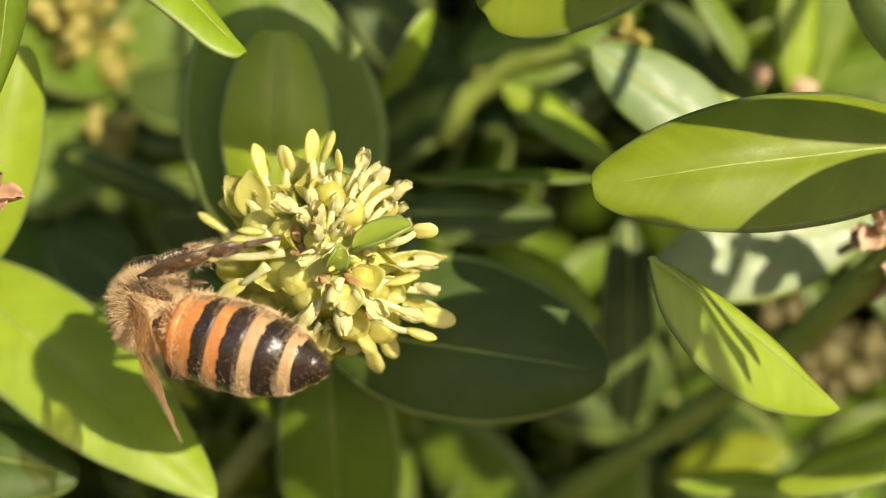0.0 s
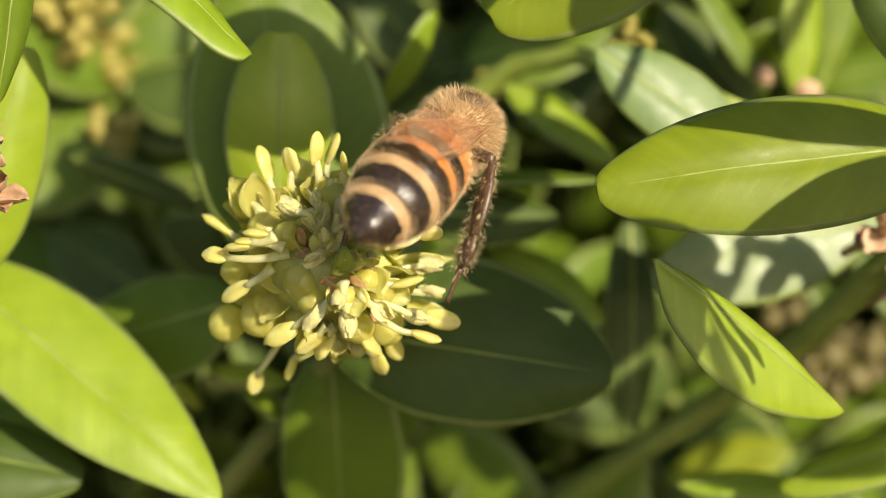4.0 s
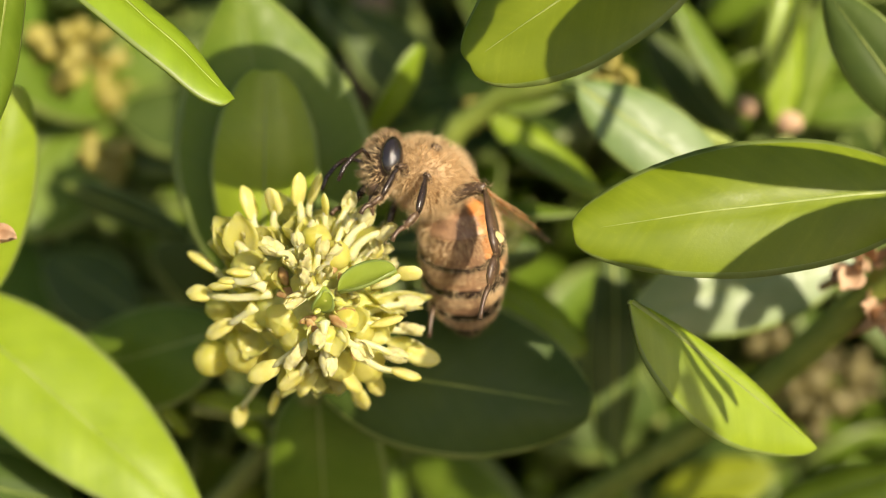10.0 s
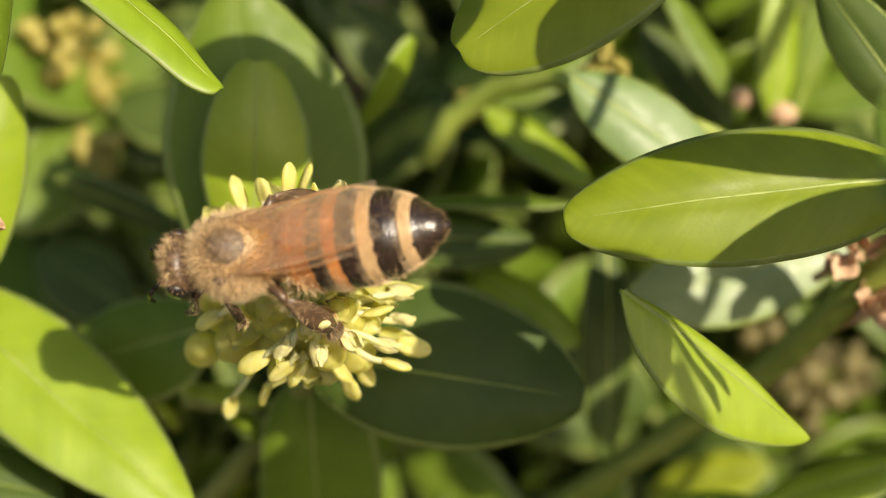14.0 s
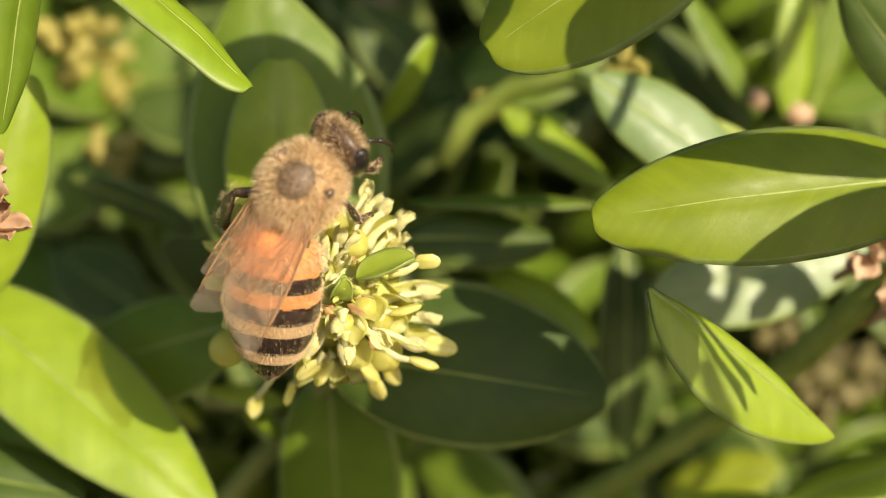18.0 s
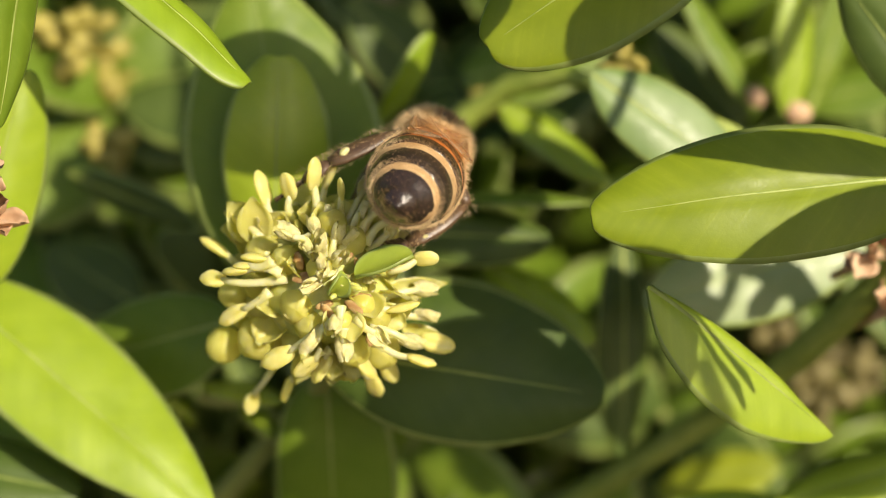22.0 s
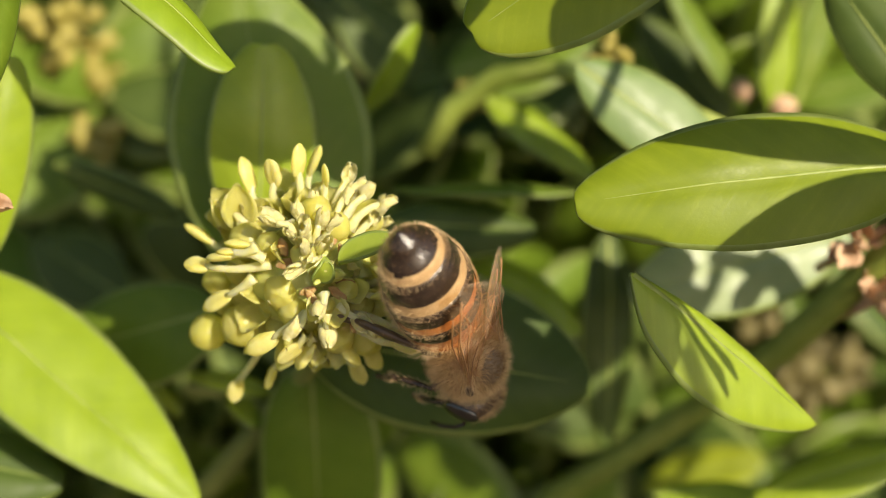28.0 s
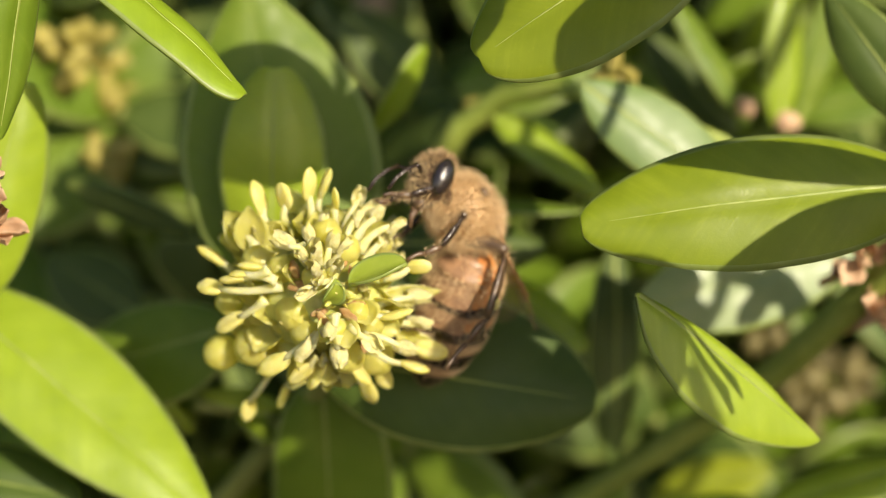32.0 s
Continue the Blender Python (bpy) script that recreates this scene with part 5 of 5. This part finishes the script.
def motions():
    """The bee walks round the flower; head, abdomen, wings and legs move on it."""
    V = Vector
    # seconds, middle of the thorax, way of the head, way of the back, way of the abdomen, wing spread in degrees
    steps = [
        (0, (-15.85, -4.45, 3.00), (-0.30, 0.36, -0.88), (-0.66, -0.38, 0.65), (0.92, -0.30, 0.22), 14),
        (0.3, (-15.67, 0.25, 5.00), (0.19, 0.98, -0.00), (-0.78, 0.15, 0.61), (0.67, -0.74, 0.00), 10),
        (0.6, (-14.37, 2.41, 6.00), (0.24, 0.97, 0.00), (-0.77, 0.19, 0.61), (0.65, -0.76, 0.00), 12),
        (0.9, (-12.28, 4.64, 6.00), (0.66, 0.75, 0.09), (-0.60, 0.46, 0.65), (0.22, -0.97, -0.00), 16),
        (1.2, (-9.47, 5.58, 6.50), (0.87, 0.48, 0.08), (-0.43, 0.68, 0.59), (-0.11, -0.97, 0.23), 18),
        (1.5, (-7.49, 6.10, 6.50), (0.91, 0.41, 0.09), (-0.38, 0.71, 0.60), (-0.20, -0.98, -0.00), 14),
        (2, (-7.70, 6.60, 6.50), (0.90, 0.42, 0.09), (-0.39, 0.71, 0.58), (-0.13, -0.98, 0.16), 16),
        (2.5, (-4.88, 4.87, 7.00), (0.98, 0.15, 0.14), (-0.20, 0.69, 0.69), (-0.46, -0.89, -0.00), 14),
        (3, (-3.45, 3.39, 7.00), (0.90, -0.38, -0.15), (0.25, 0.66, 0.71), (-0.74, -0.50, 0.36), 30),
        (3.5, (-0.39, 5.40, 4.00), (0.67, 0.00, -0.74), (0.40, 0.84, 0.36), (-0.63, -0.58, 0.52), 8),
        (4.3, (0.49, 5.00, 3.00), (0.21, 0.31, -0.93), (0.35, 0.86, 0.37), (-0.34, -0.43, 0.83), 8),
        (5.5, (0.62, 5.31, 1.50), (-0.60, 0.45, -0.65), (0.56, 0.82, 0.05), (-0.16, -0.59, 0.79), 12),
        (6, (0.71, 5.71, 1.20), (-0.70, 0.36, -0.61), (0.54, 0.83, -0.13), (-0.11, -0.62, 0.78), 16),
        (6.6, (0.75, 5.02, 1.00), (-0.78, 0.50, -0.37), (0.59, 0.79, -0.19), (-0.01, -0.81, 0.59), 14),
        (7, (1.65, 3.82, 1.00), (-0.72, 0.64, -0.27), (0.69, 0.67, -0.27), (-0.07, -0.74, 0.67), 14),
        (7.5, (0.91, 3.75, 0.50), (-0.65, 0.69, 0.33), (0.51, 0.71, -0.48), (-0.23, -0.94, -0.26), 14),
        (8, (-0.11, 3.16, 0.50), (-0.72, 0.64, 0.25), (0.60, 0.66, -0.45), (-0.06, -0.87, -0.49), 14),
        (9, (-0.33, 4.68, 0.50), (-0.80, 0.52, 0.28), (0.55, 0.72, -0.42), (-0.05, -0.94, -0.34), 14),
        (10, (-0.15, 5.03, 0.50), (-0.82, 0.46, 0.30), (0.45, 0.80, -0.38), (0.11, -0.81, -0.58), 14),
        (11, (-1.40, 5.13, 1.00), (-0.88, 0.36, 0.30), (0.36, 0.87, -0.30), (0.25, -0.82, -0.50), 14),
        (11.6, (-1.11, 5.34, 1.00), (-0.88, 0.34, 0.30), (0.34, 0.88, -0.28), (0.40, -0.76, -0.50), 14),
        (12, (0.94, 4.89, 1.00), (-0.76, 0.28, 0.56), (0.45, 0.85, 0.05), (0.20, -0.75, -0.63), 12),
        (12.2, (2.97, 3.64, 1.00), (-0.55, 0.15, 0.80), (0.55, 0.80, 0.15), (-0.02, -0.72, -0.69), 12),
        (12.5, (1.67, 4.67, 2.00), (-0.42, 0.10, 0.90), (0.57, 0.81, 0.17), (-0.06, -0.79, -0.60), 12),
        (12.8, (1.18, 4.60, 3.00), (-0.59, 0.27, 0.76), (0.61, 0.77, 0.20), (-0.17, -0.77, -0.61), 16),
        (13, (-1.14, 5.10, 4.50), (-0.83, 0.29, 0.48), (0.48, 0.81, 0.34), (0.35, -0.75, -0.55), 22),
        (13.3, (-3.58, 3.58, 6.50), (-0.90, -0.12, 0.43), (0.15, 0.83, 0.54), (0.38, -0.53, -0.76), 24),
        (13.5, (-7.30, 2.81, 7.50), (-0.97, -0.24, 0.09), (-0.09, 0.64, 0.76), (0.75, -0.25, 0.61), 14),
        (13.8, (-9.05, 0.65, 8.00), (-0.96, -0.25, 0.10), (-0.00, 0.38, 0.93), (0.96, 0.06, 0.28), 8),
        (14.2, (-9.75, 0.02, 8.00), (-0.99, 0.00, -0.10), (-0.10, 0.26, 0.96), (0.90, 0.10, 0.42), 8),
        (14.6, (-10.85, -1.54, 7.00), (-0.92, -0.25, -0.30), (-0.32, 0.04, 0.95), (0.95, 0.04, 0.32), 8),
        (15, (-12.14, -1.84, 6.50), (-0.87, -0.32, -0.38), (-0.42, 0.05, 0.91), (0.86, 0.23, 0.46), 8),
        (15.5, (-13.06, -1.49, 6.50), (-0.94, -0.10, -0.33), (-0.34, 0.05, 0.94), (0.99, 0.11, -0.00), 8),
        (16.3, (-12.56, 0.88, 7.00), (-0.47, 0.88, 0.00), (-0.32, -0.17, 0.93), (0.53, -0.52, 0.68), 10),
        (17.5, (-9.29, 3.59, 7.50), (0.82, 0.56, 0.10), (-0.31, 0.29, 0.90), (-0.10, -0.96, -0.27), 12),
        (18, (-7.55, 3.54, 8.00), (0.63, 0.77, 0.10), (-0.20, 0.04, 0.98), (-0.12, -0.93, -0.33), 12),
        (18.4, (-7.33, 3.66, 8.00), (0.67, 0.74, 0.10), (-0.23, 0.07, 0.97), (-0.15, -0.93, -0.30), 12),
        (18.7, (-7.08, 4.02, 8.00), (0.71, 0.69, 0.10), (-0.22, 0.08, 0.97), (-0.25, -0.91, -0.32), 12),
        (19, (-5.63, 4.45, 8.00), (0.96, 0.26, 0.11), (-0.20, 0.33, 0.92), (-0.37, -0.90, -0.23), 12),
        (19.4, (-4.40, 4.45, 8.00), (0.99, 0.10, 0.09), (-0.13, 0.50, 0.86), (-0.52, -0.85, -0.02), 14),
        (19.7, (-2.66, 4.54, 7.00), (0.91, -0.00, -0.42), (0.31, 0.66, 0.68), (-0.52, -0.77, 0.37), 16),
        (20, (-2.05, 5.19, 5.50), (0.65, -0.05, -0.75), (0.46, 0.82, 0.34), (-0.59, -0.70, 0.40), 12),
        (20.5, (-2.42, 6.42, 4.00), (0.51, 0.30, -0.81), (0.17, 0.88, 0.44), (-0.55, -0.60, 0.58), 8),
        (21, (-2.11, 7.54, 1.50), (0.30, 0.30, -0.90), (0.12, 0.93, 0.35), (-0.27, -0.35, 0.90), 8),
        (21.5, (-1.64, 5.39, -1.50), (0.10, 0.20, -0.97), (0.35, 0.91, 0.22), (-0.10, -0.04, 0.99), 8),
        (22, (-0.85, 6.04, -1.50), (0.00, 0.30, -0.95), (0.45, 0.85, 0.27), (-0.14, -0.24, 0.96), 8),
        (23, (-1.20, 5.66, -1.50), (0.00, 0.15, -0.99), (0.41, 0.90, 0.14), (-0.11, -0.08, 0.99), 8),
        (24, (-1.11, 5.78, -1.50), (0.00, 0.15, -0.99), (0.41, 0.90, 0.14), (-0.13, -0.07, 0.99), 8),
        (25, (-1.35, 5.36, -1.50), (0.00, 0.18, -0.98), (0.41, 0.90, 0.17), (-0.12, -0.07, 0.99), 8),
        (25.5, (-0.66, 6.07, -1.50), (-0.26, 0.36, -0.90), (0.46, 0.86, 0.21), (-0.02, -0.24, 0.97), 16),
        (26.1, (2.64, 3.42, 0.00), (-0.10, 0.20, -0.97), (0.80, 0.60, 0.04), (-0.17, -0.11, 0.98), 12),
        (26.8, (3.43, -1.53, -1.00), (0.30, -0.41, -0.86), (0.95, 0.12, 0.28), (-0.17, 0.19, 0.97), 10),
        (27.5, (2.04, -6.20, 2.00), (0.20, -0.81, -0.55), (0.68, -0.29, 0.67), (-0.24, 0.64, 0.73), 10),
        (28, (2.00, -6.36, 2.00), (0.31, -0.77, -0.56), (0.76, -0.16, 0.63), (-0.24, 0.52, 0.82), 10),
        (28.5, (1.81, -6.39, 1.50), (0.31, -0.77, -0.56), (0.76, -0.16, 0.63), (-0.17, 0.55, 0.82), 10),
        (28.8, (3.90, -5.37, -2.00), (0.52, -0.10, -0.85), (0.82, -0.22, 0.53), (-0.14, 0.15, 0.98), 10),
        (29, (3.59, -1.98, -1.00), (-0.26, 0.78, -0.57), (0.80, 0.50, 0.32), (-0.62, -0.60, 0.50), 10),
        (29.3, (3.22, -0.58, -1.00), (-0.53, 0.71, -0.47), (0.74, 0.65, 0.14), (-0.32, -0.68, 0.66), 10),
        (29.7, (2.57, 0.57, -1.00), (-0.60, 0.75, -0.30), (0.76, 0.60, 0.10), (-0.20, -0.76, 0.62), 10),
        (30, (1.17, 1.40, -1.00), (-0.56, 0.80, -0.22), (0.78, 0.55, 0.05), (-0.14, -0.83, 0.54), 12),
        (30.3, (1.92, 0.39, -1.00), (-0.53, 0.84, -0.11), (0.85, 0.52, -0.09), (-0.27, -0.81, 0.52), 10),
        (30.6, (1.85, -0.07, -1.00), (-0.46, 0.88, 0.08), (0.84, 0.46, -0.30), (-0.34, -0.86, 0.38), 10),
        (31, (1.96, -0.03, -1.00), (-0.42, 0.86, 0.28), (0.82, 0.42, -0.38), (-0.40, -0.77, -0.49), 10),
        (31.5, (1.10, 1.43, -1.00), (-0.44, 0.85, 0.28), (0.80, 0.46, -0.38), (-0.39, -0.82, -0.41), 10),
        (32, (1.36, 2.72, -1.00), (-0.48, 0.82, 0.30), (0.78, 0.50, -0.38), (-0.28, -0.88, -0.39), 12),
    ]
    body, tail, nod = [], [], []
    spread = {key: [] for key in WINGS}
    gait = {key: [] for key in LEGS}
    for k, (t, p, ahead, back, behind, open_wing) in enumerate(steps):
        m = axes(p, ahead, back)
        body.append((t, BRANCH @ mm_pose(m)))
        local = m.to_3x3().inverted() @ V(behind).normalized()
        turn = axes(WAIST, -local, (0, 0, 1) if abs(local.z) < 0.9 else (1, 0, 0))
        tail.append((t, mm_pose(turn)))
        yaw = 0.35 * math.degrees(math.atan2(local.y, -local.x)) if local.x < 0 else 0
        yaw = min(max(yaw, -30), 30)
        lift = 7 + 0.9 * min(max(math.degrees(math.atan2(local.z, -local.x)), -14), 58)
        nod.append((t, mm_pose(HEAD_AT @ pose(0, 0, 0, 6 * math.sin(2.1 * k), 8 * math.sin(1.3 * k), 8 * math.sin(1.7 * k + 1)))))
        for (name, side), (ob, root) in WINGS.items():
            sweep = open_wing + (4 if name == "hindwing" else 0)
            spread[name, side].append((t, mm_pose(Matrix.Translation(root) @ pose(0, 0, 0, side * -12, lift, side * -(sweep - 8) - yaw))))
        for i, ((row, side), (ob, root)) in enumerate(LEGS.items()):
            swing = 13 * math.sin(2.4 * k + i * 2.1)
            reach = row == "hind" and side > 0 and 20.4 < t < 26
            gait[row, side].append((t, mm_pose(Matrix.Translation(root) @ pose(0, 0, 0, (26 if reach else 40 if row == "hind" and 20.4 < t < 26 else 0) + 5 * math.sin(1.9 * k + i), swing * 0.5, -15 if reach else swing))))
    walk(bee, body)
    walk(abdomen, tail)
    walk(head, nod)
    for key, rows in spread.items():
        walk(WINGS[key][0], rows)
    for key, rows in gait.items():
        walk(LEGS[key][0], rows)


motions()
